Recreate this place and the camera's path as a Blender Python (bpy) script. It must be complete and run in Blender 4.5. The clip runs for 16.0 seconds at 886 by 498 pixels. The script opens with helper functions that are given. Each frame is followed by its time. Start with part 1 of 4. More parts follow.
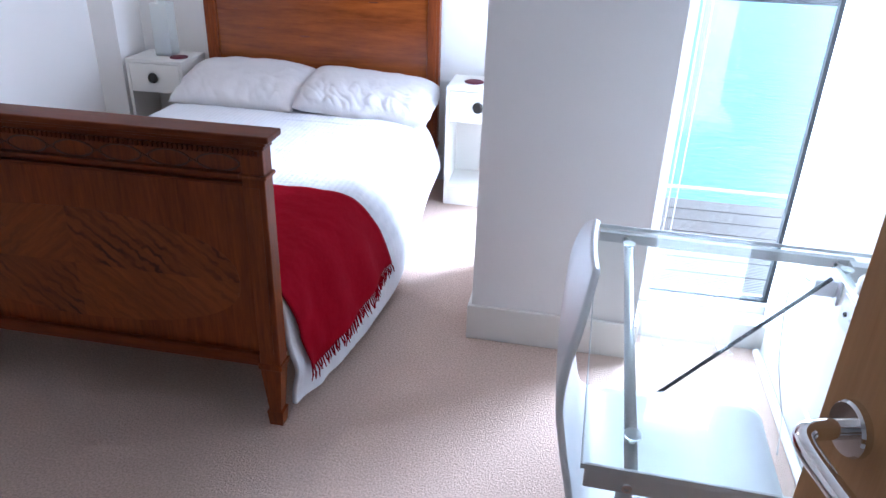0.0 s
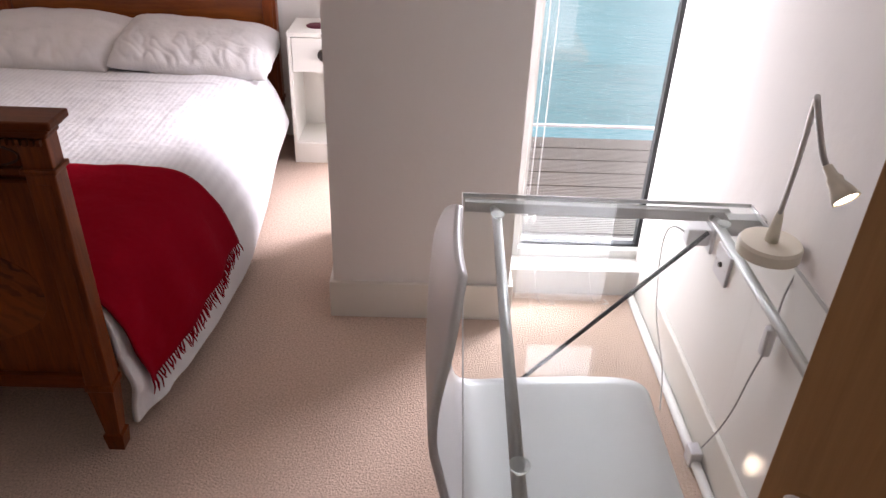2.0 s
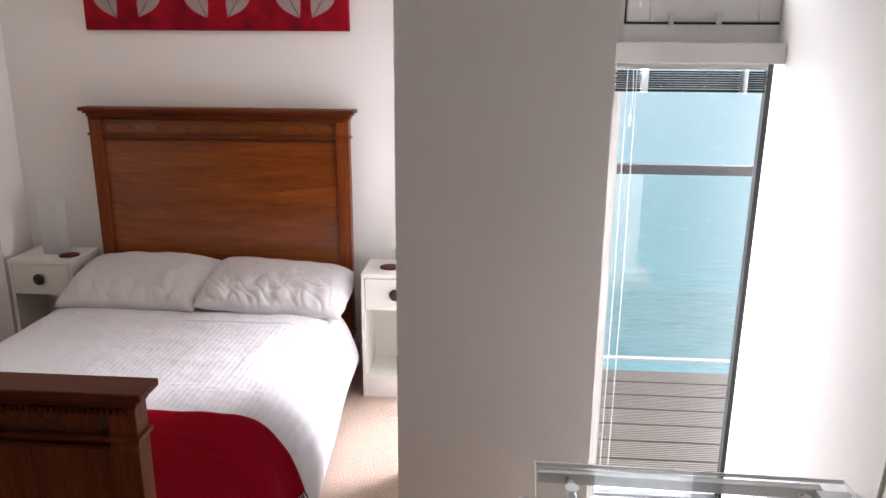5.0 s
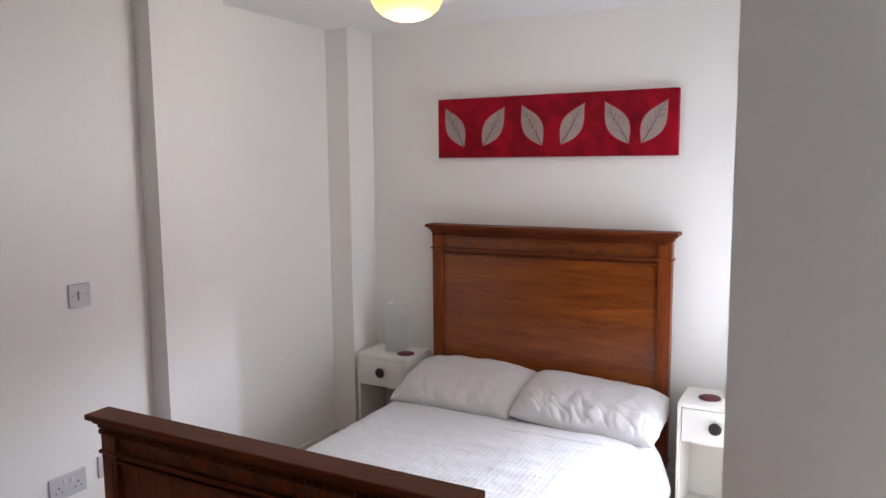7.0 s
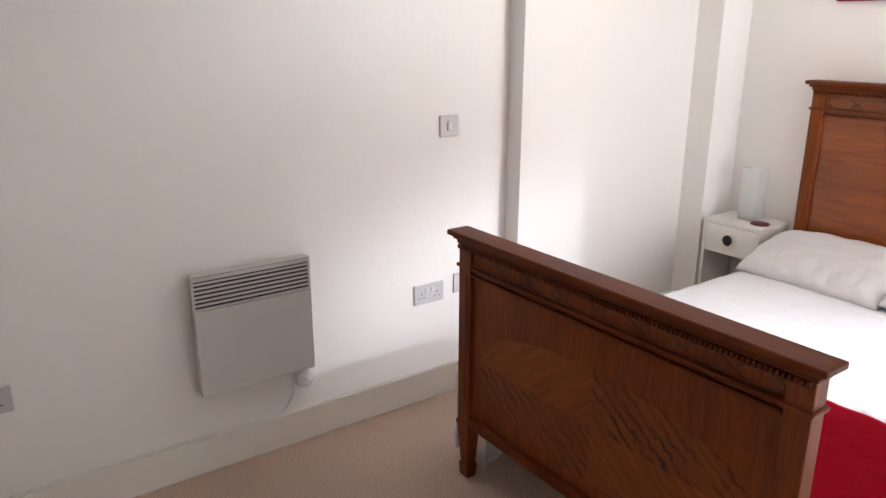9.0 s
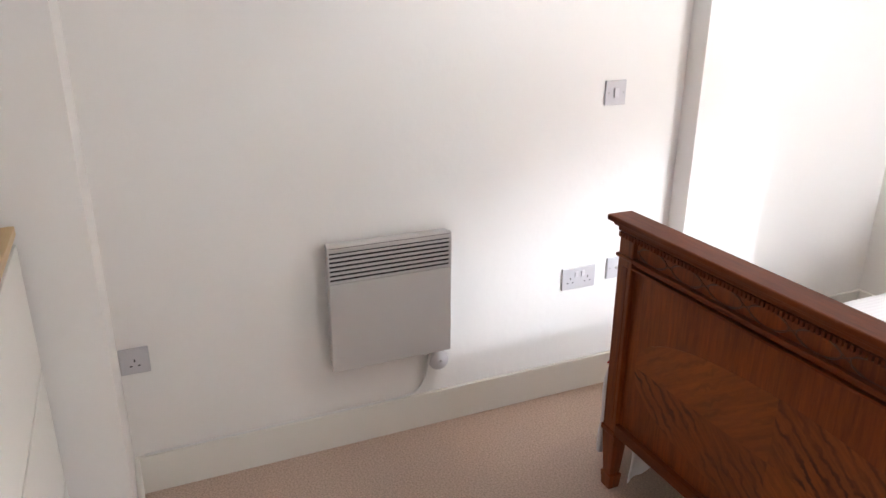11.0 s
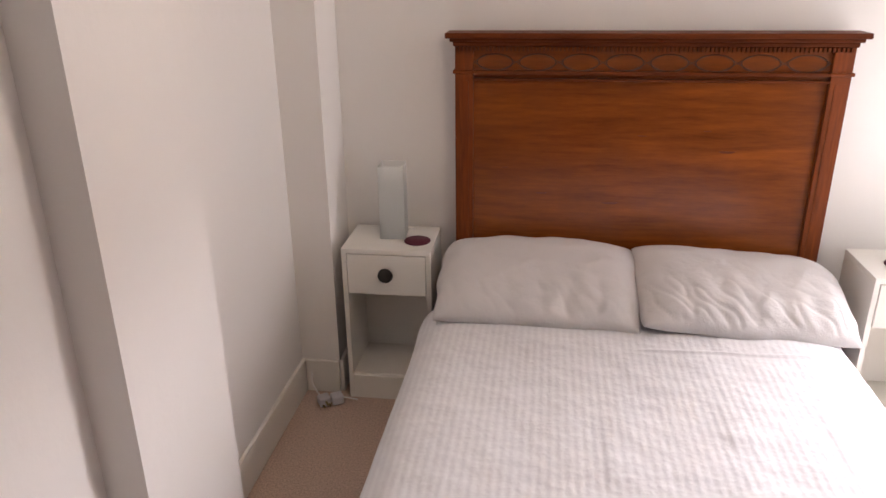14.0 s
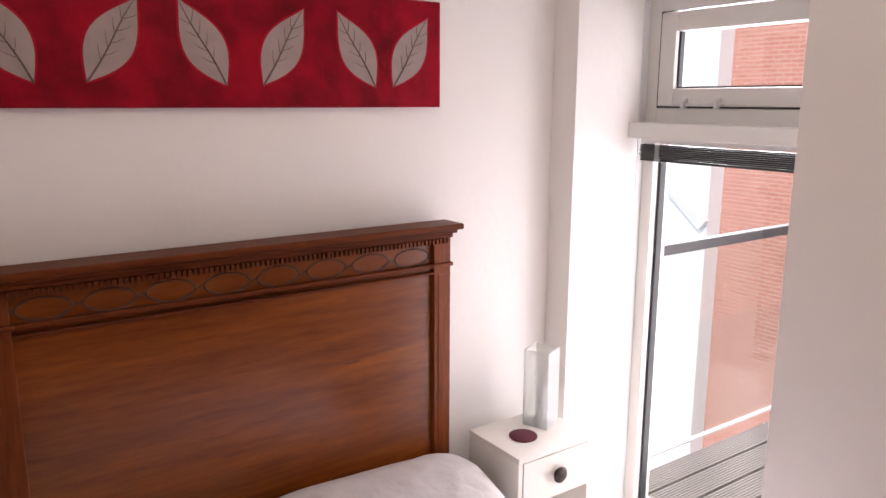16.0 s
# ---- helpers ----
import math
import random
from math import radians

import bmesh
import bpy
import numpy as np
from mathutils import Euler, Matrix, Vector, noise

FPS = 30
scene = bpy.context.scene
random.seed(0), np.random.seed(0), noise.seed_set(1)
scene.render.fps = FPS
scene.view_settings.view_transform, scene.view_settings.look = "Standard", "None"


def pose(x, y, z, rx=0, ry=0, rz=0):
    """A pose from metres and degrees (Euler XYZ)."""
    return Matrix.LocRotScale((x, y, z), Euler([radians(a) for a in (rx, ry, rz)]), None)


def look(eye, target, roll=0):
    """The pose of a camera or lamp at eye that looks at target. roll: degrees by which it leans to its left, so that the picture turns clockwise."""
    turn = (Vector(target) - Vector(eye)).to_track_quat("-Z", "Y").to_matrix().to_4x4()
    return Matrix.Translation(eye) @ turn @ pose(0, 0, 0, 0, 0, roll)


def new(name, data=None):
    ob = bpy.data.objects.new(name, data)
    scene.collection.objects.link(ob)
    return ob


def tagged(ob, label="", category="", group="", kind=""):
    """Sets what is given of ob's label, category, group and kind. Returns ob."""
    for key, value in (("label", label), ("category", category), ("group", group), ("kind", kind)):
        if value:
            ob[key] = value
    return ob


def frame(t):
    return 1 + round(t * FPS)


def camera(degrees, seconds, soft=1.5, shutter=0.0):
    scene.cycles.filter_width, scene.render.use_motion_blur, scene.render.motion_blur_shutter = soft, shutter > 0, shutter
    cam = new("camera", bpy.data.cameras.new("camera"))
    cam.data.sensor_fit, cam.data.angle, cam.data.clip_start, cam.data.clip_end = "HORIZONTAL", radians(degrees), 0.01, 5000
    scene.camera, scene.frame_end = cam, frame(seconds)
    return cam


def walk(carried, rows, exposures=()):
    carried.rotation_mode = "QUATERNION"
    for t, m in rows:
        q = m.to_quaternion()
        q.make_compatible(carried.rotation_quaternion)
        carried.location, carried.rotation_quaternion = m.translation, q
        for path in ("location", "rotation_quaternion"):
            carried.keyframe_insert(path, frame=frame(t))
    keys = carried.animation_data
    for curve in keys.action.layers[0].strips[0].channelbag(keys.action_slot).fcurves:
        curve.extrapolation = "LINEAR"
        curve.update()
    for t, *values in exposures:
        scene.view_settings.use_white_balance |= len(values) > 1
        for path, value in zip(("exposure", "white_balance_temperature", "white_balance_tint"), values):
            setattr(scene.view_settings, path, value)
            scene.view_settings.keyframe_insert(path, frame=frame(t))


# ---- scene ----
cam = camera(62.3, 16.0)
PATH = [
    (0, (2.485, -3.762, 1.477), (2.173, -2.001, 0.582), 1.9),
    (0.5, (2.441, -3.65, 1.477), (2.113, -1.906, 0.554), 2.9),
    (1, (2.437, -3.609, 1.477), (2.196, -1.859, 0.538), 3.6),
    (1.5, (2.478, -3.547, 1.471), (2.395, -1.803, 0.495), 3.4),
    (2, (2.499, -3.505, 1.463), (2.542, -1.795, 0.426), 2.3),
    (2.5, (2.492, -3.499, 1.429), (2.565, -1.851, 0.297), 1.5),
    (3, (2.488, -3.493, 1.425), (2.53, -1.864, 0.265), 0.8),
    (3.5, (2.48, -3.478, 1.468), (2.517, -1.785, 0.403), 1.1),
    (4, (2.48, -3.467, 1.513), (2.502, -1.676, 0.625), 1.3),
    (4.2, (2.476, -3.463, 1.535), (2.485, -1.636, 0.723), 1.4),
    (6.3, (2.477, -3.503, 1.625), (1.821, -1.629, 1.386), -1.0),
    (6.5, (2.486, -3.501, 1.629), (1.735, -1.661, 1.405), -0.8),
    (7, (2.43, -3.522, 1.651), (1.492, -1.772, 1.413), -0.5),
    (7.5, (2.412, -3.526, 1.629), (1.298, -1.891, 1.337), -0.3),
    (8, (2.395, -3.524, 1.597), (1.128, -2.024, 1.214), -0.1),
    (8.5, (2.389, -3.52, 1.574), (0.969, -2.199, 1.087), 0.0),
    (9, (2.389, -3.529, 1.554), (0.826, -2.425, 0.972), 0.2),
    (9.5, (2.41, -3.548, 1.531), (0.716, -2.71, 0.876), 0.0),
    (9.7, (2.407, -3.557, 1.55), (0.681, -2.826, 0.853), -0.2),
    (11.8, (1.821, -3.25, 1.547), (0.132, -2.416, 0.873), 1.8),
    (12, (1.722, -3.199, 1.561), (0.093, -2.258, 0.882), 1.9),
    (12.5, (1.486, -3.026, 1.536), (0.061, -1.795, 0.862), 1.2),
    (13, (1.276, -2.823, 1.535), (0.136, -1.33, 0.848), 1.3),
    (13.5, (1.053, -2.699, 1.522), (0.318, -0.979, 0.813), 0.5),
    (14, (0.834, -2.582, 1.541), (0.572, -0.74, 0.806), -0.7),
    (14.5, (0.647, -2.38, 1.522), (0.818, -0.516, 0.819), -0.9),
    (15, (0.547, -2.175, 1.589), (1.104, -0.344, 1.008), -0.4),
    (15.5, (0.477, -2.026, 1.667), (1.324, -0.271, 1.218), -0.2),
    (16, (0.498, -1.922, 1.687), (1.608, -0.306, 1.291), 0.2),
]
EXPOSURES = [(0.0, 1.1, 4900, 13), (0.5, 0.9, 5300, 15), (1.0, 0.5, 6000, 20), (1.5, 0.3, 6500, 24), (3.5, 0.25, 6600, 26), (6.5, 0.25, 6000, 14), (7.0, 0.4, 5900, 14), (8.0, 0.7, 6000, 13), (9.0, 1.35, 6100, 13), (9.7, 1.75, 6100, 12), (12.0, 1.5, 5900, 11), (13.0, 1.0, 6000, 11), (14.5, 0.5, 7000, 26), (16.0, 0.4, 6700, 27)]
walk(cam, [(t, look(eye, target, roll)) for t, eye, target, roll in PATH], EXPOSURES)

# ---- world and lights ----
world = bpy.data.worlds.new("sky")
scene.world = world
world.use_nodes = True
sky = world.node_tree.nodes.new("ShaderNodeTexSky")
sky.sky_type, sky.sun_disc = "NISHITA", False
sky.sun_elevation, sky.sun_rotation, sky.dust_density = radians(38), radians(248), 3.0
# a bright, thinly clouded sky: white haze over the blue
cloud = world.node_tree.nodes.new("ShaderNodeTexNoise")
cloud.inputs["Scale"].default_value, cloud.inputs["Detail"].default_value = 2.2, 5
haze = world.node_tree.nodes.new("ShaderNodeMapRange")
haze.inputs["From Min"].default_value, haze.inputs["From Max"].default_value = 0.3, 0.7
haze.inputs["To Min"].default_value, haze.inputs["To Max"].default_value = 0.6, 0.95
veil = world.node_tree.nodes.new("ShaderNodeMix")
veil.data_type = "RGBA"
veil.inputs["B"].default_value = (8.0, 8.4, 8.8, 1)
world.node_tree.links.new(cloud.outputs["Fac"], haze.inputs["Value"])
world.node_tree.links.new(haze.outputs["Result"], veil.inputs["Factor"])
world.node_tree.links.new(sky.outputs[0], veil.inputs["A"])
world.node_tree.links.new(veil.outputs["Result"], world.node_tree.nodes["Background"].inputs[0])
world.node_tree.nodes["Background"].inputs[1].default_value = 0.15


def lamp(name, kind, m, energy, color):
    data = bpy.data.lights.new(name, kind)
    data.energy, data.color = energy, color
    ob = new(name, data)
    ob.matrix_world = m
    return ob


def area(name, m, energy, color, width, height):
    ob = lamp(name, "AREA", m, energy, color)
    ob.data.shape, ob.data.size, ob.data.size_y = "RECTANGLE", width, height
    return ob


sun = lamp("sun", "SUN", look((-10, -4, 8.5), (0, 0, 0)), 1.6, (1, 0.96, 0.9))
sun.data.angle = radians(3)
# added lamps imitating sky light; this one, outside, throws the west wall patch
area("sky_stand_in", look((4.2, 0.6, 1.90), (0.0, -2.1, 0.6)), 34, (0.95, 0.97, 1.0), 0.7, 0.3)
# two more just behind the panes add the sky's soft light
area("sky_stand_in", look((2.76, -0.55, 1.15), (0.2, -0.40, 1.1)), 15, (0.93, 0.98, 1.0), 0.78, 1.9)
area("sky_stand_in", look((2.99, -1.17, 1.10), (2.94, -3.4, 1.10)), 15, (0.93, 0.98, 1.0), 0.38, 1.9)
# added lamp hung high outside, brightens the carpet near the desk
area("sky_stand_in", look((4.9, 0.6, 3.2), (2.0, -2.6, 0.2)), 280, (0.95, 0.97, 1.0), 1.2, 1.0)

# ---- materials ----


def rgb(r, g, b):
    return (r, g, b, 1)


def shader(name, color, rough=0.5, metal=0.0, vary=0.0, vary_scale=4.0, bump=0.0, bump_scale=60.0, fine=0.0, fine_scale=500.0, spec=0.5, color2=None):
    """A painted or plain surface: broad and fine variation of colour, and relief at two scales."""
    mat = bpy.data.materials.new(name)
    mat.use_nodes = True
    nt = mat.node_tree
    b = nt.nodes["Principled BSDF"]
    b.inputs["Base Color"].default_value = rgb(*color)
    b.inputs["Roughness"].default_value, b.inputs["Metallic"].default_value = rough, metal
    b.inputs["Specular IOR Level"].default_value = spec
    co = nt.nodes.new("ShaderNodeTexCoord")
    if vary:
        tex = nt.nodes.new("ShaderNodeTexNoise")
        tex.inputs["Scale"].default_value, tex.inputs["Detail"].default_value = vary_scale, 6
        nt.links.new(co.outputs["Object"], tex.inputs["Vector"])
        mix = nt.nodes.new("ShaderNodeMix")
        mix.data_type = "RGBA"
        dark = color2 or [c * (1 - vary) for c in color]
        mix.inputs["A"].default_value, mix.inputs["B"].default_value = rgb(*dark), rgb(*color)
        nt.links.new(tex.outputs["Fac"], mix.inputs["Factor"])
        nt.links.new(mix.outputs["Result"], b.inputs["Base Color"])
    last = None
    for amount, scale in ((bump, bump_scale), (fine, fine_scale)):
        if amount:
            tex = nt.nodes.new("ShaderNodeTexNoise")
            tex.inputs["Scale"].default_value, tex.inputs["Detail"].default_value = scale, 4
            nt.links.new(co.outputs["Object"], tex.inputs["Vector"])
            bp = nt.nodes.new("ShaderNodeBump")
            bp.inputs["Strength"].default_value, bp.inputs["Distance"].default_value = amount, 0.6 / scale
            nt.links.new(tex.outputs["Fac"], bp.inputs["Height"])
            if last:
                nt.links.new(last.outputs["Normal"], bp.inputs["Normal"])
            last = bp
    if last:
        nt.links.new(last.outputs["Normal"], b.inputs["Normal"])
    return mat


def wood(name, light, dark, stretch, rough=0.35, coat=0.0, figure=0.5, scale=1.0, lean=0.0, streak=0.0, spec=0.25):
    """Veneered timber: long grain along the axis with the smallest stretch, broad figure and pores."""
    mat = bpy.data.materials.new(name)
    mat.use_nodes = True
    nt = mat.node_tree
    b = nt.nodes["Principled BSDF"]
    b.inputs["Roughness"].default_value = rough
    b.inputs["Coat Weight"].default_value, b.inputs["Coat Roughness"].default_value = coat, 0.25
    b.inputs["Specular IOR Level"].default_value = spec
    co = nt.nodes.new("ShaderNodeTexCoord")
    mp = nt.nodes.new("ShaderNodeMapping")
    turn = nt.nodes.new("ShaderNodeMapping")
    turn.inputs["Rotation"].default_value = (0, radians(lean), 0)
    mp.inputs["Scale"].default_value = [v * scale for v in stretch]
    nt.links.new(turn.outputs["Vector"], mp.inputs["Vector"])
    nt.links.new(co.outputs["Object"], turn.inputs["Vector"])
    broad = nt.nodes.new("ShaderNodeTexNoise")
    broad.inputs["Scale"].default_value, broad.inputs["Detail"].default_value, broad.inputs["Distortion"].default_value = 2.2, 5, 1.2
    grain = nt.nodes.new("ShaderNodeTexNoise")
    grain.inputs["Scale"].default_value, grain.inputs["Detail"].default_value, grain.inputs["Roughness"].default_value = 14, 8, 0.7
    for tex in (broad, grain):
        nt.links.new(mp.outputs["Vector"], tex.inputs["Vector"])
    ramp = nt.nodes.new("ShaderNodeMapRange")
    ramp.inputs["From Min"].default_value, ramp.inputs["From Max"].default_value = 0.33, 0.67
    add = nt.nodes.new("ShaderNodeMix")
    add.data_type = "FLOAT"
    add.inputs["Factor"].default_value = figure
    nt.links.new(grain.outputs["Fac"], add.inputs["A"])
    nt.links.new(broad.outputs["Fac"], add.inputs["B"])
    nt.links.new(add.outputs["Result"], ramp.inputs["Value"])
    mix = nt.nodes.new("ShaderNodeMix")
    mix.data_type = "RGBA"
    mix.inputs["A"].default_value, mix.inputs["B"].default_value = rgb(*dark), rgb(*light)
    nt.links.new(ramp.outputs["Result"], mix.inputs["Factor"])
    nt.links.new(mix.outputs["Result"], b.inputs["Base Color"])
    if streak:
        # broken dark flames across the grain of a crotch veneer
        wave = nt.nodes.new("ShaderNodeTexWave")
        wave.bands_direction = "Z"
        wave.inputs["Scale"].default_value, wave.inputs["Distortion"].default_value, wave.inputs["Detail"].default_value, wave.inputs["Detail Scale"].default_value = 9.0, 5.0, 3.0, 2.5
        nt.links.new(turn.outputs["Vector"], wave.inputs["Vector"])
        patch = nt.nodes.new("ShaderNodeTexNoise")
        patch.inputs["Scale"].default_value, patch.inputs["Detail"].default_value = 7.0, 3
        nt.links.new(turn.outputs["Vector"], patch.inputs["Vector"])
        cut = nt.nodes.new("ShaderNodeMapRange")
        cut.inputs["From Min"].default_value, cut.inputs["From Max"].default_value = 0.55, 0.95
        nt.links.new(wave.outputs["Fac"], cut.inputs["Value"])
        near = nt.nodes.new("ShaderNodeMapRange")
        near.inputs["From Min"].default_value, near.inputs["From Max"].default_value, near.inputs["To Max"].default_value = 0.36, 0.62, streak
        nt.links.new(patch.outputs["Fac"], near.inputs["Value"])
        both = nt.nodes.new("ShaderNodeMath")
        both.operation = "MULTIPLY"
        nt.links.new(cut.outputs["Result"], both.inputs[0])
        nt.links.new(near.outputs["Result"], both.inputs[1])
        flame = nt.nodes.new("ShaderNodeMix")
        flame.data_type = "RGBA"
        flame.inputs["B"].default_value = rgb(dark[0] * 0.28, dark[1] * 0.28, dark[2] * 0.28)
        nt.links.new(both.outputs[0], flame.inputs["Factor"])
        nt.links.new(mix.outputs["Result"], flame.inputs["A"])
        nt.links.new(flame.outputs["Result"], b.inputs["Base Color"])
    bp = nt.nodes.new("ShaderNodeBump")
    bp.inputs["Strength"].default_value, bp.inputs["Distance"].default_value = 0.15, 0.002
    nt.links.new(grain.outputs["Fac"], bp.inputs["Height"])
    nt.links.new(bp.outputs["Normal"], b.inputs["Normal"])
    return mat


def glass(name, color=(0.95, 1.0, 0.98), rough=0.0, ior=1.45):
    mat = bpy.data.materials.new(name)
    mat.use_nodes = True
    b = mat.node_tree.nodes["Principled BSDF"]
    b.inputs["Base Color"].default_value = rgb(*color)
    b.inputs["Transmission Weight"].default_value, b.inputs["Roughness"].default_value, b.inputs["IOR"].default_value = 1.0, rough, ior
    return mat


def pane_glass(name, color, shine=0.04):
    """Clear flat glass: see-through, with a faint mirror gloss."""
    mat = bpy.data.materials.new(name)
    mat.use_nodes = True
    nt = mat.node_tree
    clear, gloss = nt.nodes.new("ShaderNodeBsdfTransparent"), nt.nodes.new("ShaderNodeBsdfGlossy")
    mix = nt.nodes.new("ShaderNodeMixShader")
    clear.inputs["Color"].default_value = rgb(*color)
    gloss.inputs["Roughness"].default_value, mix.inputs[0].default_value = 0.01, shine
    nt.links.new(clear.outputs[0], mix.inputs[1])
    nt.links.new(gloss.outputs[0], mix.inputs[2])
    nt.links.new(mix.outputs[0], nt.nodes["Material Output"].inputs["Surface"])
    return mat


def glow(name, color, strength):
    mat = bpy.data.materials.new(name)
    mat.use_nodes = True
    b = mat.node_tree.nodes["Principled BSDF"]
    b.inputs["Base Color"].default_value = rgb(*color)
    b.inputs["Emission Color"].default_value, b.inputs["Emission Strength"].default_value = rgb(*color), strength
    return mat


M_WALL = shader("wall_paint", (0.86, 0.835, 0.805), 0.75, vary=0.03, vary_scale=1.5, bump=0.05, bump_scale=25, fine=0.04, fine_scale=260, spec=0.25)
M_CEIL = shader("ceiling_paint", (0.86, 0.85, 0.84), 0.85, vary=0.03, vary_scale=1.2, fine=0.05, fine_scale=220, spec=0.2)
M_TRIM = shader("gloss_trim_paint", (0.80, 0.77, 0.71), 0.38, vary=0.04, vary_scale=3, fine=0.03, fine_scale=90)
M_WINDOW = shader("window_frame_paint", (0.66, 0.645, 0.615), 0.4, vary=0.04, vary_scale=5, fine=0.02, fine_scale=120)
M_CARPET = shader("carpet_pile", (0.94, 0.725, 0.595), 0.95, vary=1, vary_scale=150, color2=(0.26, 0.18, 0.135), bump=1.0, bump_scale=170, fine=0.8, fine_scale=420, spec=0.05)
for node in M_CARPET.node_tree.nodes:
    if node.type == "TEX_NOISE" and abs(node.inputs["Scale"].default_value - 150) < 0.1:
        node.inputs["Detail"].default_value, node.inputs["Roughness"].default_value = 3, 0.65
    if node.type == "BUMP":
        node.inputs["Distance"].default_value *= 1.6
M_MAHOGANY = wood("mahogany_veneer", (0.285, 0.072, 0.009), (0.12, 0.025, 0.0035), (0.5, 5, 5), 0.24, 0.3, 0.5, spec=0.4)
M_MAHOGANY_V = wood("mahogany_upright_grain", (0.25, 0.055, 0.008), (0.085, 0.017, 0.003), (9, 9, 0.7), 0.38, 0.0, 0.4)
M_MAHOGANY_DARK = wood("dark_mahogany", (0.17, 0.038, 0.008), (0.07, 0.014, 0.003), (0.7, 7, 7), 0.42, 0.0, 0.4, spec=0.14)
M_FEATHER = [wood("feather_veneer", (0.25, 0.062, 0.012), (0.12, 0.027, 0.006), (0.8, 8, 9), 0.36, 0.1, 0.35, 1.0, a, 0.9) for a in (-38, 38)]
M_LEAF = [wood("plain_leaf_veneer", (0.28, 0.072, 0.013), (0.15, 0.035, 0.007), (0.7, 7, 7), 0.36, 0.1, 0.5, 1.0, a, 0.3) for a in (38, -38)]
M_INLAY = shader("dark_inlay_line", (0.075, 0.022, 0.008), 0.45)
M_OAK = wood("oak_door_veneer", (0.47, 0.26, 0.11), (0.37, 0.19, 0.078), (9, 9, 0.35), 0.5, 0.0, 0.35)
M_OAK_TOP = wood("pale_oak_top", (0.66, 0.48, 0.28), (0.58, 0.40, 0.22), (0.4, 8, 8), 0.45, 0.0, 0.3)
M_WHITE = shader("white_lacquer", (0.80, 0.775, 0.72), 0.42, vary=0.03, vary_scale=6, fine=0.02, fine_scale=150)
M_PLASTIC = shader("white_plastic", (0.64, 0.625, 0.645), 0.35, vary=0.02, vary_scale=20)
M_PLATE = shader("satin_grey_plate", (0.56, 0.545, 0.565), 0.4, vary=0.02, vary_scale=20)
M_HEATER = shader("heater_enamel", (0.57, 0.55, 0.54), 0.42, vary=0.03, vary_scale=6, fine=0.02, fine_scale=200)
M_DARK = shader("dark_slot", (0.010, 0.010, 0.012), 0.7)
M_BRONZE = shader("antique_bronze", (0.05, 0.042, 0.036), 0.45, 0.6, vary=0.4, vary_scale=60, bump=0.3, bump_scale=90)
M_CHROME = shader("polished_chrome", (0.78, 0.77, 0.76), 0.09, 1.0)
M_SILVER = shader("silver_lacquer", (0.80, 0.81, 0.82), 0.34, 0.15, vary=0.05, vary_scale=4, fine=0.02, fine_scale=300)
M_STEEL = shader("grey_powder_coat", (0.60, 0.59, 0.58), 0.34, 0.15, vary=0.05, vary_scale=6)
M_GLASS = pane_glass("window_glass", (0.985, 1.0, 0.995))
M_GLASS_TOP = pane_glass("desk_glass", (0.965, 0.985, 0.98), 0.03)
M_GLASS_RAIL = pane_glass("balustrade_glass", (0.96, 0.985, 0.975), 0.10)
M_EDGE = shader("polished_glass_edge", (0.66, 0.67, 0.66), 0.15, vary=0.15, vary_scale=20)
M_FROST = glass("frosted_glass", (0.96, 0.98, 0.97), 0.28, 1.15)
M_FROST.node_tree.nodes["Principled BSDF"].inputs["Transmission Weight"].default_value = 0.90
M_RUBBER = shader("black_gasket", (0.018, 0.02, 0.022), 0.55)
M_COASTER = shader("dark_red_coaster", (0.115, 0.012, 0.028), 0.7, vary=0.2, vary_scale=60, bump=0.3, bump_scale=200)
M_CREAM = shader("cream_enamel", (0.78, 0.72, 0.60), 0.4, vary=0.03, vary_scale=10)
M_FLEX = shader("grey_flexible_neck", (0.50, 0.48, 0.46), 0.4, 0.4)
M_CABLE = shader("white_cable", (0.76, 0.75, 0.73), 0.5)
M_CORD = shader("grey_cord", (0.42, 0.41, 0.40), 0.55)
M_BULB = glow("warm_bulb", (1.0, 0.86, 0.62), 14)
M_DOME = glow("lit_opal_glass", (1.0, 0.66, 0.22), 0.95)
M_BRASS = shader("aged_brass", (0.50, 0.40, 0.20), 0.28, 0.9, vary=0.3, vary_scale=30)
M_DECK = wood("weathered_deck", (0.22, 0.20, 0.18), (0.12, 0.11, 0.095), (0.5, 9, 9), 0.75, 0.0, 0.35)
M_BLIND = shader("dark_blind_slat", (0.014, 0.017, 0.017), 0.45, vary=0.1, vary_scale=40)
M_RAIL = shader("grey_rail", (0.07, 0.075, 0.08), 0.6)
M_RAIL_PALE = shader("pale_grey_bar", (0.62, 0.63, 0.65), 0.7, vary=0.1, vary_scale=3)
M_RENDER = shader("white_render", (0.78, 0.78, 0.78), 0.8, vary=0.06, vary_scale=1.2, fine=0.05)


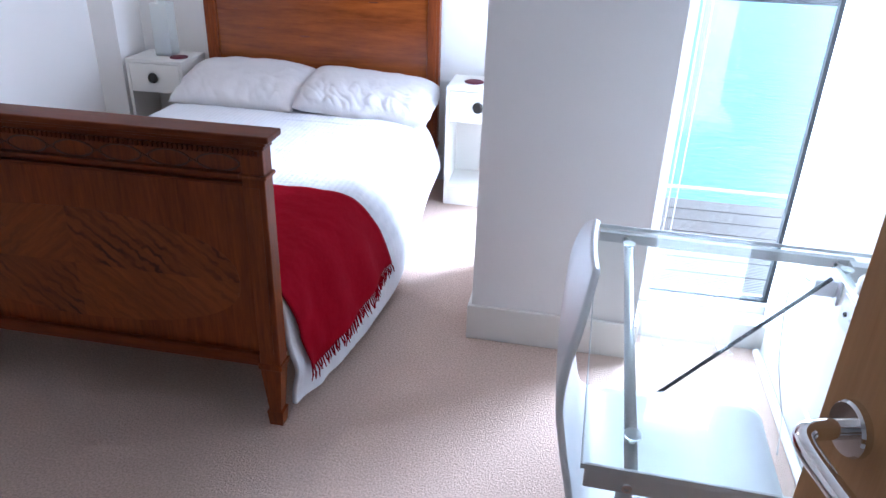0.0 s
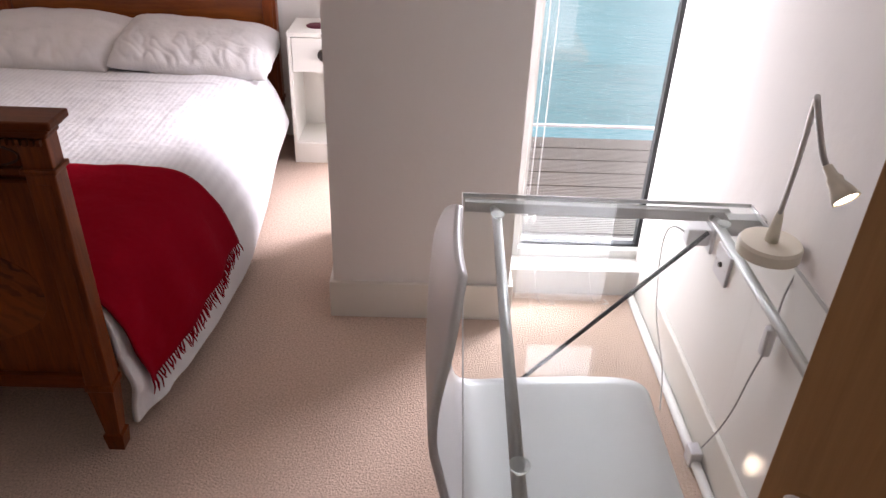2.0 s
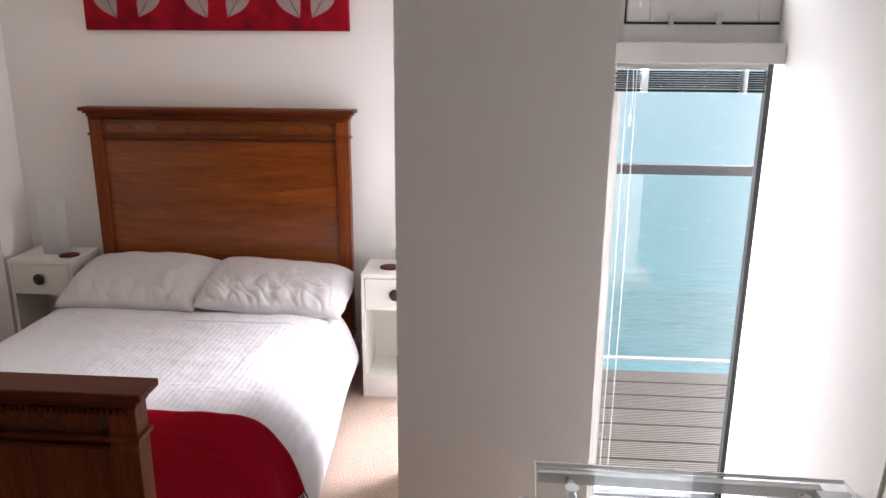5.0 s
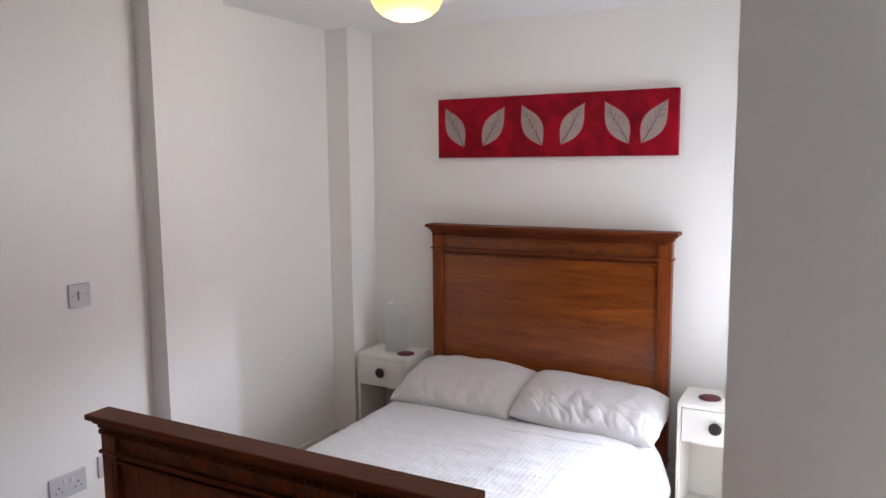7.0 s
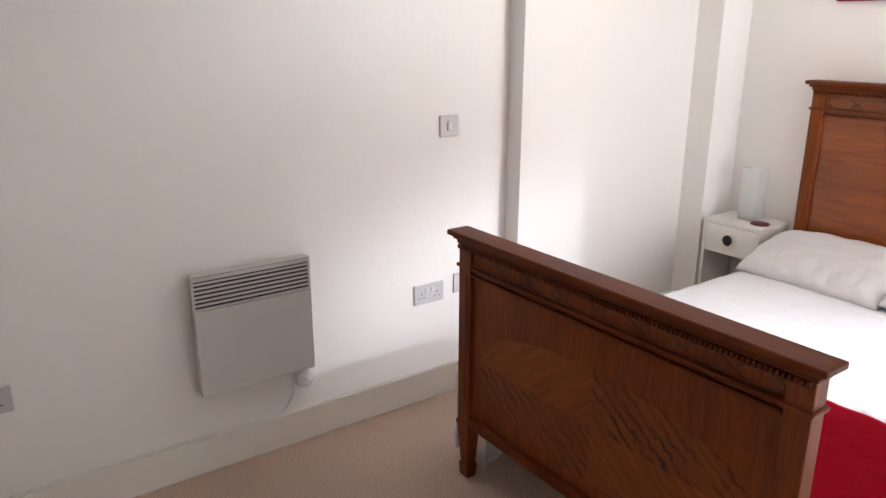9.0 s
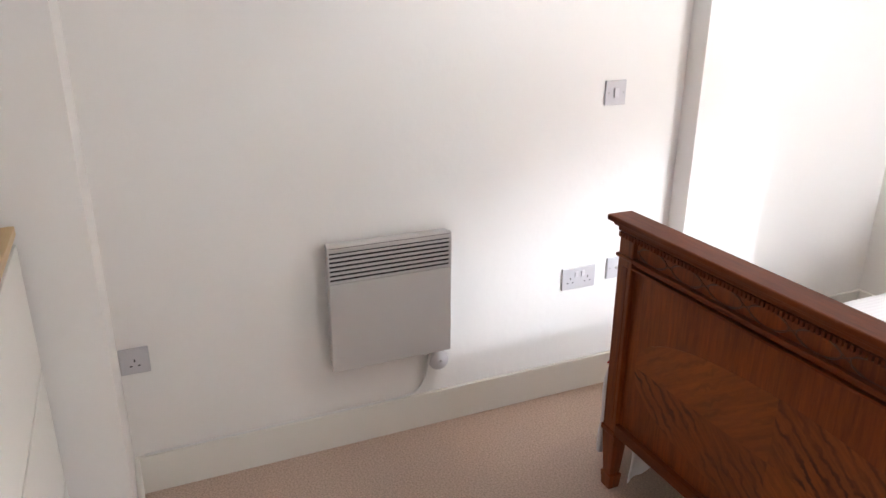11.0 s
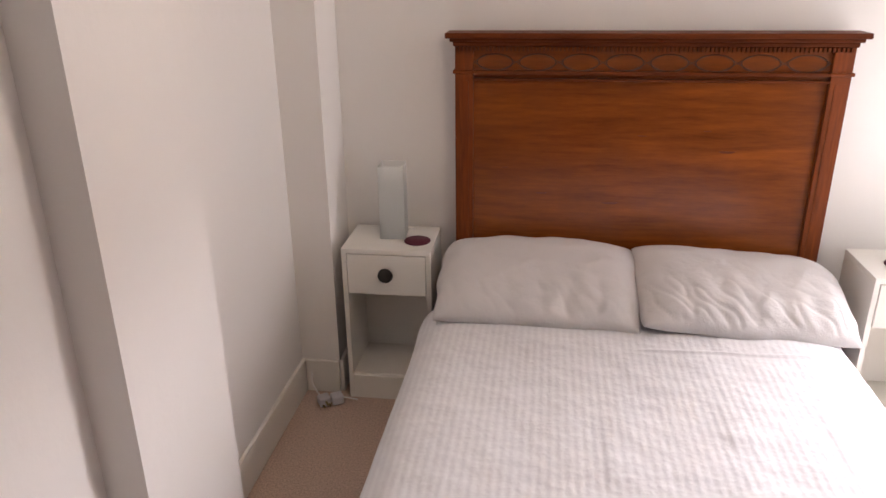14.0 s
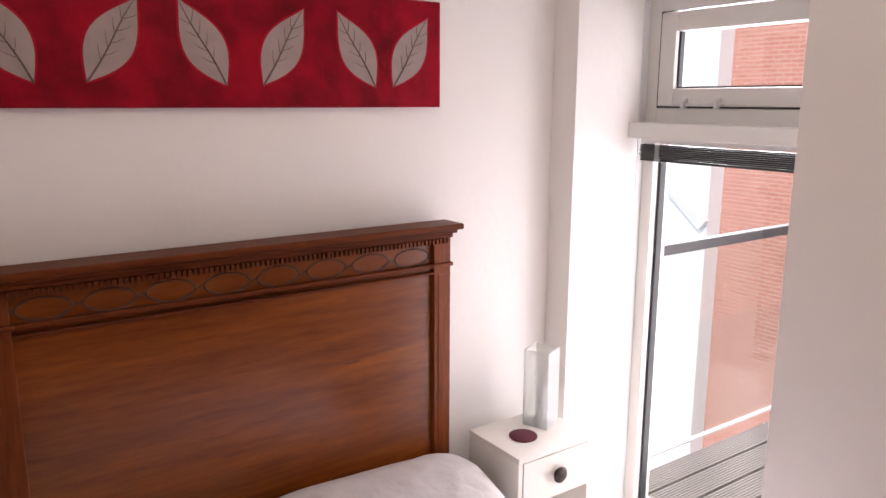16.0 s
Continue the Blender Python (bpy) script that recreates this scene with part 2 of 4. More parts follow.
def fabric(name, color, stripe=0.0, rough=0.9, weave=900, sheen=0.0, crease=0.0):
    mat = shader(name, color, rough, vary=0.05, vary_scale=6, bump=crease, bump_scale=9, fine=0.35, fine_scale=weave, spec=0.06)
    nt = mat.node_tree
    b = nt.nodes["Principled BSDF"]
    b.inputs["Sheen Weight"].default_value = sheen
    if stripe:
        co = nt.nodes.new("ShaderNodeTexCoord")
        wave = nt.nodes.new("ShaderNodeTexWave")
        wave.bands_direction = "X"
        wave.inputs["Scale"].default_value, wave.inputs["Distortion"].default_value, wave.inputs["Detail"].default_value = 14.5, 0.5, 2
        nt.links.new(co.outputs["Object"], wave.inputs["Vector"])
        bp = nt.nodes.new("ShaderNodeBump")
        bp.inputs["Strength"].default_value, bp.inputs["Distance"].default_value = stripe, 0.0022
        tint = nt.nodes.new("ShaderNodeMix")
        tint.data_type, tint.blend_type = "RGBA", "MULTIPLY"
        tint.inputs["B"].default_value = rgb(0.945, 0.94, 0.945)
        nt.links.new(b.inputs["Base Color"].links[0].from_socket, tint.inputs["A"])
        nt.links.new(wave.outputs["Fac"], tint.inputs["Factor"])
        nt.links.new(tint.outputs["Result"], b.inputs["Base Color"])
        nt.links.new(wave.outputs["Fac"], bp.inputs["Height"])
        old = b.inputs["Normal"].links[0].from_socket
        nt.links.new(old, bp.inputs["Normal"])
        nt.links.new(bp.outputs["Normal"], b.inputs["Normal"])
    return mat


M_DUVET = fabric("white_seersucker_cotton", (0.74, 0.74, 0.76), stripe=0.28, crease=0.22)
M_PILLOW = fabric("white_cotton", (0.66, 0.64, 0.64), crease=0.2)
M_SHEET = fabric("white_sheet", (0.78, 0.77, 0.76), crease=0.2)
M_THROW = fabric("red_wool", (0.26, 0.001, 0.010), weave=420, crease=0.15)

# ---- building blocks ----


def box(bm, x0, x1, y0, y1, z0, z1, bevel=0.0, segments=2):
    verts = [bm.verts.new((x, y, z)) for x in (x0, x1) for y in (y0, y1) for z in (z0, z1)]
    faces = [bm.faces.new([verts[i] for i in f]) for f in ((0, 1, 3, 2), (4, 6, 7, 5), (0, 4, 5, 1), (2, 3, 7, 6), (0, 2, 6, 4), (1, 5, 7, 3))]
    if bevel:
        edges = {e for f in faces for e in f.edges}
        bmesh.ops.bevel(bm, geom=list(edges), offset=bevel, segments=segments, profile=0.5, affect="EDGES")
    return verts


def boxes(*rows, bevel=0.0):
    bm = bmesh.new()
    for r in rows:
        box(bm, *r, bevel=bevel)
    return bm


def lathe(bm, profile, centre=(0, 0, 0), steps=32, axis="Z"):
    """Turns (radius, height) rows round an axis."""
    rings = []
    for r, h in profile:
        ring = []
        for i in range(steps):
            a = 2 * math.pi * i / steps
            p = (r * math.cos(a), r * math.sin(a), h)
            if axis == "X":
                p = (h, p[0], p[1])
            if axis == "Y":
                p = (p[0], h, p[1])
            ring.append(bm.verts.new([p[k] + centre[k] for k in range(3)]))
        rings.append(ring)
    for a, b in zip(rings, rings[1:]):
        for i in range(steps):
            bm.faces.new((a[i], a[(i + 1) % steps], b[(i + 1) % steps], b[i]))
    for ring, flip in ((rings[0], True), (rings[-1], False)):
        bm.faces.new(list(reversed(ring)) if flip else ring)
    bmesh.ops.recalc_face_normals(bm, faces=bm.faces[:])
    return bm


def smooth_path(points, steps=8):
    """A soft curve through points."""
    pts = [Vector(p) for p in points]
    out = []
    for i in range(len(pts) - 1):
        p0, p1, p2, p3 = pts[max(i - 1, 0)], pts[i], pts[i + 1], pts[min(i + 2, len(pts) - 1)]
        for k in range(steps):
            t = k / steps
            out.append(0.5 * (2 * p1 + (p2 - p0) * t + (2 * p0 - 5 * p1 + 4 * p2 - p3) * t * t + (3 * p1 - p0 - 3 * p2 + p3) * t ** 3))
    return out + [pts[-1]]


def tube(bm, points, radius, steps=10, flat=1.0):
    """A round bar along points; radius may be one number or one for each point."""
    pts = [Vector(p) for p in points]
    radii = radius if isinstance(radius, (list, tuple)) else [radius] * len(pts)
    rings, side = [], None
    for i, p in enumerate(pts):
        way = (pts[min(i + 1, len(pts) - 1)] - pts[max(i - 1, 0)]).normalized()
        if side is None:
            side = way.orthogonal().normalized()
        side = (side - way * side.dot(way)).normalized()
        up = way.cross(side)
        rings.append([bm.verts.new(p + radii[i] * (math.cos(2 * math.pi * k / steps) * side + flat * math.sin(2 * math.pi * k / steps) * up)) for k in range(steps)])
    for a, b in zip(rings, rings[1:]):
        for k in range(steps):
            bm.faces.new((a[k], a[(k + 1) % steps], b[(k + 1) % steps], b[k]))
    bm.faces.new(list(reversed(rings[0])))
    bm.faces.new(rings[-1])
    bmesh.ops.recalc_face_normals(bm, faces=bm.faces[:])
    return bm


def sheet(bm, nu, nv, place):
    """A grid of nu x nv points, each from place(u, v) with u and v from 0 to 1."""
    grid = [[bm.verts.new(place(i / (nu - 1), j / (nv - 1))) for j in range(nv)] for i in range(nu)]
    for i in range(nu - 1):
        for j in range(nv - 1):
            bm.faces.new((grid[i][j], grid[i + 1][j], grid[i + 1][j + 1], grid[i][j + 1]))
    return grid


def mesh(name, bm, material, smooth=False):
    data = bpy.data.meshes.new(name)
    bm.to_mesh(data)
    bm.free()
    data.materials.append(material)
    if smooth:
        data.polygons.foreach_set("use_smooth", [True] * len(data.polygons))
    return data


def part(name, bm, material, parent, label="", smooth=False):
    ob = new(name, mesh(name, bm, material, smooth))
    ob.parent = parent
    return tagged(ob, label) if label else ob


def thing(name, label, category, place=None, group=""):
    ob = new(name)
    ob.matrix_world = place or Matrix()
    ob.empty_display_size = 0.1
    return tagged(ob, label, category, group)


def solid(name, bm, material, label, category, place=None, group="", kind="", smooth=False):
    ob = new(name, mesh(name, bm, material, smooth))
    if place:
        ob.matrix_world = place
    return tagged(ob, label, category, group, kind)


def setting(name, bm, material, label="", category="", smooth=False):
    return solid(name, bm, material, label, category, kind="structure", smooth=smooth)

# ---- the room ----
HIGH = 2.36
setting("floor", boxes((-0.3, 3.6, -5.2, -1.18, -0.12, 0), (-0.3, 2.72, -1.18, 0.3, -0.12, 0)), M_CARPET, "beige cut-pile fitted carpet", "carpet")
setting("ceiling", boxes((-0.3, 3.6, -5.2, -1.2, HIGH, HIGH + 0.12), (-0.3, 2.74, -1.2, 0.3, HIGH, HIGH + 0.12)), M_CEIL, "plain white painted ceiling", "ceiling")
# left wall, with a pilaster and a boxed corner
setting("wall_west", boxes((-0.3, 0, -3.95, -1.51, 0, HIGH), (-0.3, 0.09, -1.51, -1.12, 0, HIGH), (-0.3, -0.045, -1.12, -0.235, 0, HIGH),
                           (-0.3, 0.10, -0.235, 0.3, 0, HIGH)), M_WALL, "off-white painted wall with a shallow pilaster", "wall")
setting("wall_north", boxes((0.10, 2.275, 0, 0.3, 0, HIGH), (2.275, 2.59, -0.115, 0.3, 0, HIGH)), M_WALL, "off-white painted wall behind the bed", "wall")
setting("wall_column", boxes((2.2, 2.767, -1.528, -0.94, 0, HIGH)), M_WALL, "grey-white plastered pier between the windows", "wall")
setting("wall_east", boxes((3.245, 3.5, -4.2, -1.285, 0, HIGH)), M_WALL, "off-white painted wall beside the desk", "wall")
setting("wall_corner_box", boxes((0, 0.36, -3.95, -3.53, 0, HIGH)), M_WALL, "boxed-in corner of painted plasterboard", "wall")
DOOR_L, DOOR_R, SOUTH = 2.17, 2.98, -3.95
setting("wall_south", boxes((-0.3, DOOR_L - 0.03, SOUTH - 0.12, SOUTH, 0, HIGH), (DOOR_R + 0.03, 3.5, SOUTH - 0.12, SOUTH, 0, HIGH),
                            (DOOR_L - 0.03, DOOR_R + 0.03, SOUTH - 0.12, SOUTH, 2.07, HIGH)), M_WALL, "off-white painted wall with the doorway", "wall")
setting("hall_wall", boxes((1.2, 3.5, -5.2, -5.1, 0, HIGH), (1.1, 1.2, -5.2, SOUTH - 0.12, 0, HIGH), (3.5, 3.6, -5.2, SOUTH - 0.12, 0, HIGH)), M_WALL, "plain white hallway wall", "wall")


def skirting(name, x0, x1, y0, y1):
    bm = bmesh.new()
    box(bm, x0, x1, y0, y1, 0, 0.137, bevel=0.004)
    return setting(name, bm, M_TRIM, "cream gloss-painted skirting board", "skirting board")


for row in ((0, 0.014, -3.53, -1.51), (0.014, 0.104, -1.524, -1.51), (0.09, 0.104, -1.51, -1.106), (-0.031, 0.09, -1.12, -1.106),
            (-0.045, -0.031, -1.106, -0.235), (-0.031, 0.10, -0.249, -0.235), (0.10, 0.114, -0.235, -0.014), (0.10, 2.275, -0.014, 0),
            (2.289, 2.59, -0.129, -0.115), (2.261, 2.275, -0.129, -0.014),
            (2.186, 2.2, -1.528, -0.94), (2.186, 2.781, -1.542, -1.528), (2.767, 2.781, -1.528, -1.38),
            (3.231, 3.245, SOUTH, -1.39), (0.36, 0.374, SOUTH, -3.516), (0.014, 0.36, -3.53, -3.516)):
    skirting("baseboard", *row)


# ---- bed ----
BX0, BX1 = 0.528, 1.782   # outer faces of the headboard posts
FX1 = 1.738               # the footboard is a little narrower


def bar_moulding(bm, x0, x1, y0, y1, rows, back=1.0):
    """Stacked mouldings: rows of (bottom, top, how far they stand out)."""
    for z0, z1, out in rows:
        box(bm, x0 - out, x1 + out, y0 - out, y1 + out * back, z0, z1, bevel=min(0.004, (z1 - z0) * 0.3))


def oval(bm, x, z, half_w, half_h, y, wire):
    pts = [(x + half_w * math.cos(a), y, z + half_h * math.sin(a)) for a in [2 * math.pi * i / 28 for i in range(29)]]
    tube(bm, pts, wire, 5)


def bed_end(bed, name, y0, y1, top, collar, rail, right, front, back):
    """A headboard or footboard between y0 and y1. front: the y of its decorated face."""
    w = 0.062
    end = part(name, boxes((BX0 + w - 0.004, right - w + 0.004, y0 + 0.016, y1 - 0.016, rail + 0.012, top - 0.03)), M_MAHOGANY if name == "headboard" else M_MAHOGANY_V, bed, "polished mahogany panel")
    for x in (BX0, right - w):
        bm = boxes((x, x + w, y0, y1, rail + 0.015, top - 0.03), bevel=0.003)
        box(bm, x + 0.016, x + w - 0.016, front - 0.002, front + 0.002, rail + 0.06, collar - 0.03, bevel=0.0)
        bar_moulding(bm, x, x + w, y0, y1, [(collar - 0.006, collar + 0.006, 0.007), (rail, rail + 0.02, 0.005)])
        part("post", bm, M_MAHOGANY_V, end, "square mahogany post")
    for piece, z0, z1, out in (("fillet", top - 0.045, top - 0.03, 0.006), ("cove", top - 0.03, top - 0.018, 0.016), ("cap", top - 0.018, top, 0.03)):
        bm = bmesh.new()
        bar_moulding(bm, BX0, right, y0, y1, [(z0, z1, out)], back)
        part(piece, bm, M_MAHOGANY_DARK, end)
    bm = bmesh.new()
    n, step = 0, 0.0135
    while BX0 + 0.006 + n * step < right - 0.008:
        x = BX0 + 0.006 + n * step
        box(bm, x, x + 0.0078, front - 0.011, front + 0.004, top - 0.059, top - 0.045)
        n += 1
    tagged(part("dentil_course", bm, M_MAHOGANY_DARK, end, "row of small dentils"), kind="stuff")
    for piece, z0, z1, out in (("bead", collar - 0.007, collar + 0.005, 0.004), ("bead", collar - 0.028, collar - 0.02, 0.001), ("bottom_rail", rail + 0.012, rail + 0.05, 0.003)):
        part(piece, boxes((BX0 + w, right - w, front - out, front + 0.015, z0, z1), bevel=0.002), M_MAHOGANY_DARK, end)
    face = y0 + 0.016
    count = 8
    span = (right - BX0 - 2 * w) / count
    zc = (collar + top - 0.066) / 2
    for i in range(count):
        x = BX0 + w + span * (i + 0.5)
        bm = bmesh.new()
        oval(bm, x, zc, span * 0.42, (top - 0.066 - collar) * 0.43, face, 0.0022)
        part("oval_inlay", bm, M_INLAY, end)
    bm = bmesh.new()
    for side in (1, -1):
        pts = [(BX0 + w + (right - BX0 - 2 * w) * k / 160, face, zc + side * (top - 0.066 - collar) * 0.43 * math.sin(math.pi * count * k / 160)) for k in range(161)]
        tube(bm, pts, 0.0018, 4)
    part("ribbon_inlay", bm, M_INLAY, end)
    for x in (BX0, right - w):
        bm = bmesh.new()
        levels = [(rail, 0.0), (0.075, 0.011), (0.055, 0.013), (0.05, 0.006), (0.0, 0.011)]
        rings = []
        for z, i in levels:
            rings.append([bm.verts.new(p) for p in ((x + i, y0 + i * 0.6, z), (x + w - i, y0 + i * 0.6, z), (x + w - i, y1 - i * 0.6, z), (x + i, y1 - i * 0.6, z))])
        for a, b in zip(rings, rings[1:]):
            for k in range(4):
                bm.faces.new((a[k], a[(k + 1) % 4], b[(k + 1) % 4], b[k]))
        bm.faces.new(rings[0]), bm.faces.new(list(reversed(rings[-1])))
        bmesh.ops.recalc_face_normals(bm, faces=bm.faces[:])
        part("leg", bm, M_MAHOGANY_V, end, "tapered leg with a spade foot")
    return end


bed = thing("bed", "antique mahogany double bed with inlaid headboard and footboard", "bed")
bed_end(bed, "headboard", -0.095, -0.045, 1.318, 1.19, 0.21, BX1, -0.095, 0.8)
foot = bed_end(bed, "footboard", -2.149, -2.097, 0.916, 0.798, 0.205, FX1, -2.149, 0.15)
for row in ((0.55, 0.575, -2.1, -0.09, 0.19, 0.33), (1.685, 1.71, -2.1, -0.09, 0.19, 0.33)):
    part("side_rail", boxes(row, bevel=0.004), M_MAHOGANY_DARK, bed)
part("mattress", boxes((0.58, 1.68, -2.085, -0.1, 0.22, 0.435), bevel=0.03), M_SHEET, bed, "white mattress")
for x, z, r in ((1.44, 0.93, 0.011), (0.83, 0.77, 0.008), (1.07, 0.74, 0.012), (1.37, 1.0, 0.006), (1.16, 0.98, 0.006), (0.70, 0.86, 0.005)):
    bm = bmesh.new()
    rim = [bm.verts.new((x + 2.2 * r * math.cos(a) * (1 + 0.25 * math.sin(3 * a)), -0.0793, z + 0.45 * r * math.sin(a) * (1 + 0.3 * math.cos(2 * a)))) for a in [2 * math.pi * k / 14 for k in range(14)]]
    low = [bm.verts.new((v.co.x, -0.0788, v.co.z)) for v in rim]
    bm.faces.new(rim)
    for k in range(14):
        bm.faces.new((rim[k], low[k], low[(k + 1) % 14], rim[(k + 1) % 14]))
    bmesh.ops.recalc_face_normals(bm, faces=bm.faces[:])
    part("knot", bm, M_MAHOGANY_DARK, bpy.data.objects["headboard"], "small dark knot in the veneer")
bm = bmesh.new()
sheet(bm, 26, 18, lambda u, v: (0.585 + 0.012 * math.sin(9 * u + 4 * v) + 0.02 * v, -2.085 + 0.26 * u, 0.225 - (0.205 - 0.15 * u) * v + 0.006 * math.sin(23 * u)))
tail = part("sheet_corner", bm, M_SHEET, bed, "white sheet corner hanging below the frame", smooth=True)
thick = tail.modifiers.new("thick", "SOLIDIFY")
thick.thickness = 0.004
# quartered veneer leaf on the footboard
CX, CZ = (BX0 + FX1) / 2, 0.475
for i, (sx, sz) in enumerate(((1, 1), (-1, -1), (-1, 1), (1, -1))):
    bm = bmesh.new()
    rim = [(CX, CZ)]
    for k in range(17):
        a = math.pi / 2 * k / 16
        rim.append((CX + sx * 0.50 * math.cos(a), CZ + sz * 0.175 * (math.sin(a) ** 0.8)))
    lower = [bm.verts.new((x, -2.1325, z)) for x, z in rim]
    upper = [bm.verts.new((x, -2.1342, z)) for x, z in rim]
    bm.faces.new(upper)
    for k in range(len(rim)):
        j = (k + 1) % len(rim)
        bm.faces.new((lower[k], lower[j], upper[j], upper[k]))
    bmesh.ops.recalc_face_normals(bm, faces=bm.faces[:])
    part("veneer_leaf", bm, (M_FEATHER[0], M_FEATHER[0], M_LEAF[0], M_LEAF[1])[i], foot, "dark feathered veneer" if i < 2 else "plain veneer leaf")

# ---- bedding ----


def along(rows, s):
    """A place on a line of rows at s from 0 to 1."""
    k = min(int(s * (len(rows) - 1)), len(rows) - 2)
    f = s * (len(rows) - 1) - k
    p0, p1, p2, p3 = rows[max(k - 1, 0)], rows[k], rows[k + 1], rows[min(k + 2, len(rows) - 1)]
    return [0.5 * (2 * b + (c - a) * f + (2 * a - 5 * b + 4 * c - d) * f * f + (3 * b - a - 3 * c + d) * f ** 3) for a, b, c, d in zip(p0, p1, p2, p3)]


RIGHT = [(1.60, 0.465), (1.735, 0.445), (1.80, 0.376), (1.832, 0.30), (1.856, 0.215), (1.868, 0.13), (1.862, 0.045)]
LEFT = [(0.64, 0.465), (0.53, 0.452), (0.47, 0.415), (0.437, 0.355), (0.425, 0.28), (0.42, 0.20), (0.425, 0.12)]


def cover(s, y, hem=1.0):
    """The duvet's surface: s from -1 (left hem) over the flat top to 1 (right hem), at y along the bed."""
    toe = min(max((-y - 1.62) / 0.45, 0), 1)
    toe = toe * toe * (3 - 2 * toe)
    if s > 0.34:
        k = (s - 0.34) / 0.66
        x, z = along(RIGHT, k * hem)
        x = x + (min(x, 1.70) + (x - 1.70) * 0.42 - x) * toe if x > 1.70 else x
        head = min(max((y + 1.35) / 0.6, 0), 1)
        x = x - max(x - 1.70, 0) * 0.10 * head
    elif s < -0.34:
        x, z = along(LEFT, (-s - 0.34) / 0.66 * hem)
        z -= 0.085 * toe * max(0, (-s - 0.6) / 0.4)
    else:
        x, z = 1.12 + s / 0.34 * 0.48, 0.465
    hang = min(max((0.43 - z) / 0.2, 0), 1)
    fold = 0.012 * math.sin(9.5 * y + 2.0 * math.sin(3 * y)) * hang
    soft = 0.007 * noise.noise(Vector((x * 3.0, y * 3.0, z * 2))) + 0.0035 * noise.noise(Vector((x * 11, y * 9, z * 9)))
    def press(line, width, start=0.0, stop=1.0):
        return math.exp(-(line / width) ** 2) * min(1, max(0, start / 0.05)) * min(1, max(0, stop / 0.05))
    ridge = 0.009 * press(x - 1.07 + 0.03 * y, 0.0055) + 0.007 * press(y + 1.15 + 0.06 * x + 0.006 * math.sin(21 * x), 0.006)
    ridge += 0.006 * press(y + 0.66 - 0.03 * x, 0.005, x - 1.12, 1.66 - x) + 0.004 * press(x - 1.62 - 0.06 * y, 0.006, y + 1.2, -0.62 - y)
    ridge += 0.005 * press(x - 0.99 + 0.02 * y, 0.005, y + 1.25, -1.02 - y) + 0.005 * press(x - 1.36 - 0.05 * y, 0.005, y + 1.17, -1.0 - y)
    ridge += 0.006 * max(0, noise.noise(Vector((x * 22, y * 40, 2.0)))) * press(y + 1.15 + 0.06 * x, 0.03, x - 0.9)
    ridge += 0.0014 * max(0, noise.noise(Vector((x * 7 + y * 4, y * 18, 5.0))))
    end = min(max((-y - 1.98) / 0.1, 0), 1)
    crumple = 0.016 * noise.noise(Vector((y * 16, z * 9, 3.0))) * hang * toe
    x += crumple
    return Vector((x + fold * (1 if x > 1.2 else -1), y, z + soft + (ridge if hang < 0.1 else 0) - 0.02 * end * (1 - hang)))


def duvet_hem(s, y):
    near = min(max((y + 0.75) / 0.4, 0), 1)
    return 1.0 - 0.30 * near - 0.03 * (0.5 + 0.5 * math.sin(7 * y))


bm = bmesh.new()
sheet(bm, 230, 300, lambda u, v: cover(-1 + 2 * u, -2.088 + 1.74 * v, duvet_hem(-1 + 2 * u, -2.088 + 1.74 * v)))
duvet = solid("duvet", bm, M_DUVET, "white cotton duvet with woven stripes, spread over the bed", "duvet", smooth=True)
thick = duvet.modifiers.new("thick", "SOLIDIFY")
thick.thickness, thick.offset = 0.014, -1


def throw_hem(y):
    return 0.665 + 0.145 * min(max((-y - 1.50) / 0.55, 0), 1)


def throw_at(u, v, lift=0.012):
    slip = min(max((u - 0.62) / 0.38, 0), 1)
    near = -2.09 + 0.05 * slip ** 1.3
    y = near + (-1.465 + 0.04 * min(u, 0.62) - near) * v
    right = 0.34 + 0.66 * throw_hem(y)
    s = -0.60 + (right + 0.60) * u
    p = cover(min(s, 1), y, duvet_hem(s, y) if s < 0.34 else 1.0)
    out = min(max((0.45 - p.z) / 0.1, 0), 1)
    p.x += lift * out * (1 if p.x > 1.2 else -1) + 0.006 * out * math.sin(30 * y)
    p.z += lift * (1 - out) + 0.003 * noise.noise(p * 14)
    return p


bm = bmesh.new()
sheet(bm, 90, 50, throw_at)
throw = thing("throw_blanket", "fringed red wool throw draped over the foot of the bed", "blanket")
cloth = part("cloth", bm, M_THROW, throw, smooth=True)
thick = cloth.modifiers.new("thick", "SOLIDIFY")
thick.thickness, thick.offset = 0.005, 1
rng = random.Random(4)
bm = bmesh.new()
for i in range(58):
    v = (i + 0.5) / 58
    a = throw_at(1.0, v, 0.014)
    d = (a - throw_at(0.985, v, 0.014)).normalized()
    length = rng.uniform(0.028, 0.044)
    b = a + d * length * 0.5 + Vector((rng.uniform(0, 0.006), rng.uniform(-0.006, 0.006), -0.004))
    c = a + d * length + Vector((rng.uniform(-0.004, 0.008), rng.uniform(-0.012, 0.012), -0.008))
    tube(bm, [a - d * 0.004, b, c], [0.0026, 0.0028, 0.0014], 5)
tagged(part("fringe", bm, M_THROW, throw, "knotted red wool fringe"), kind="stuff")


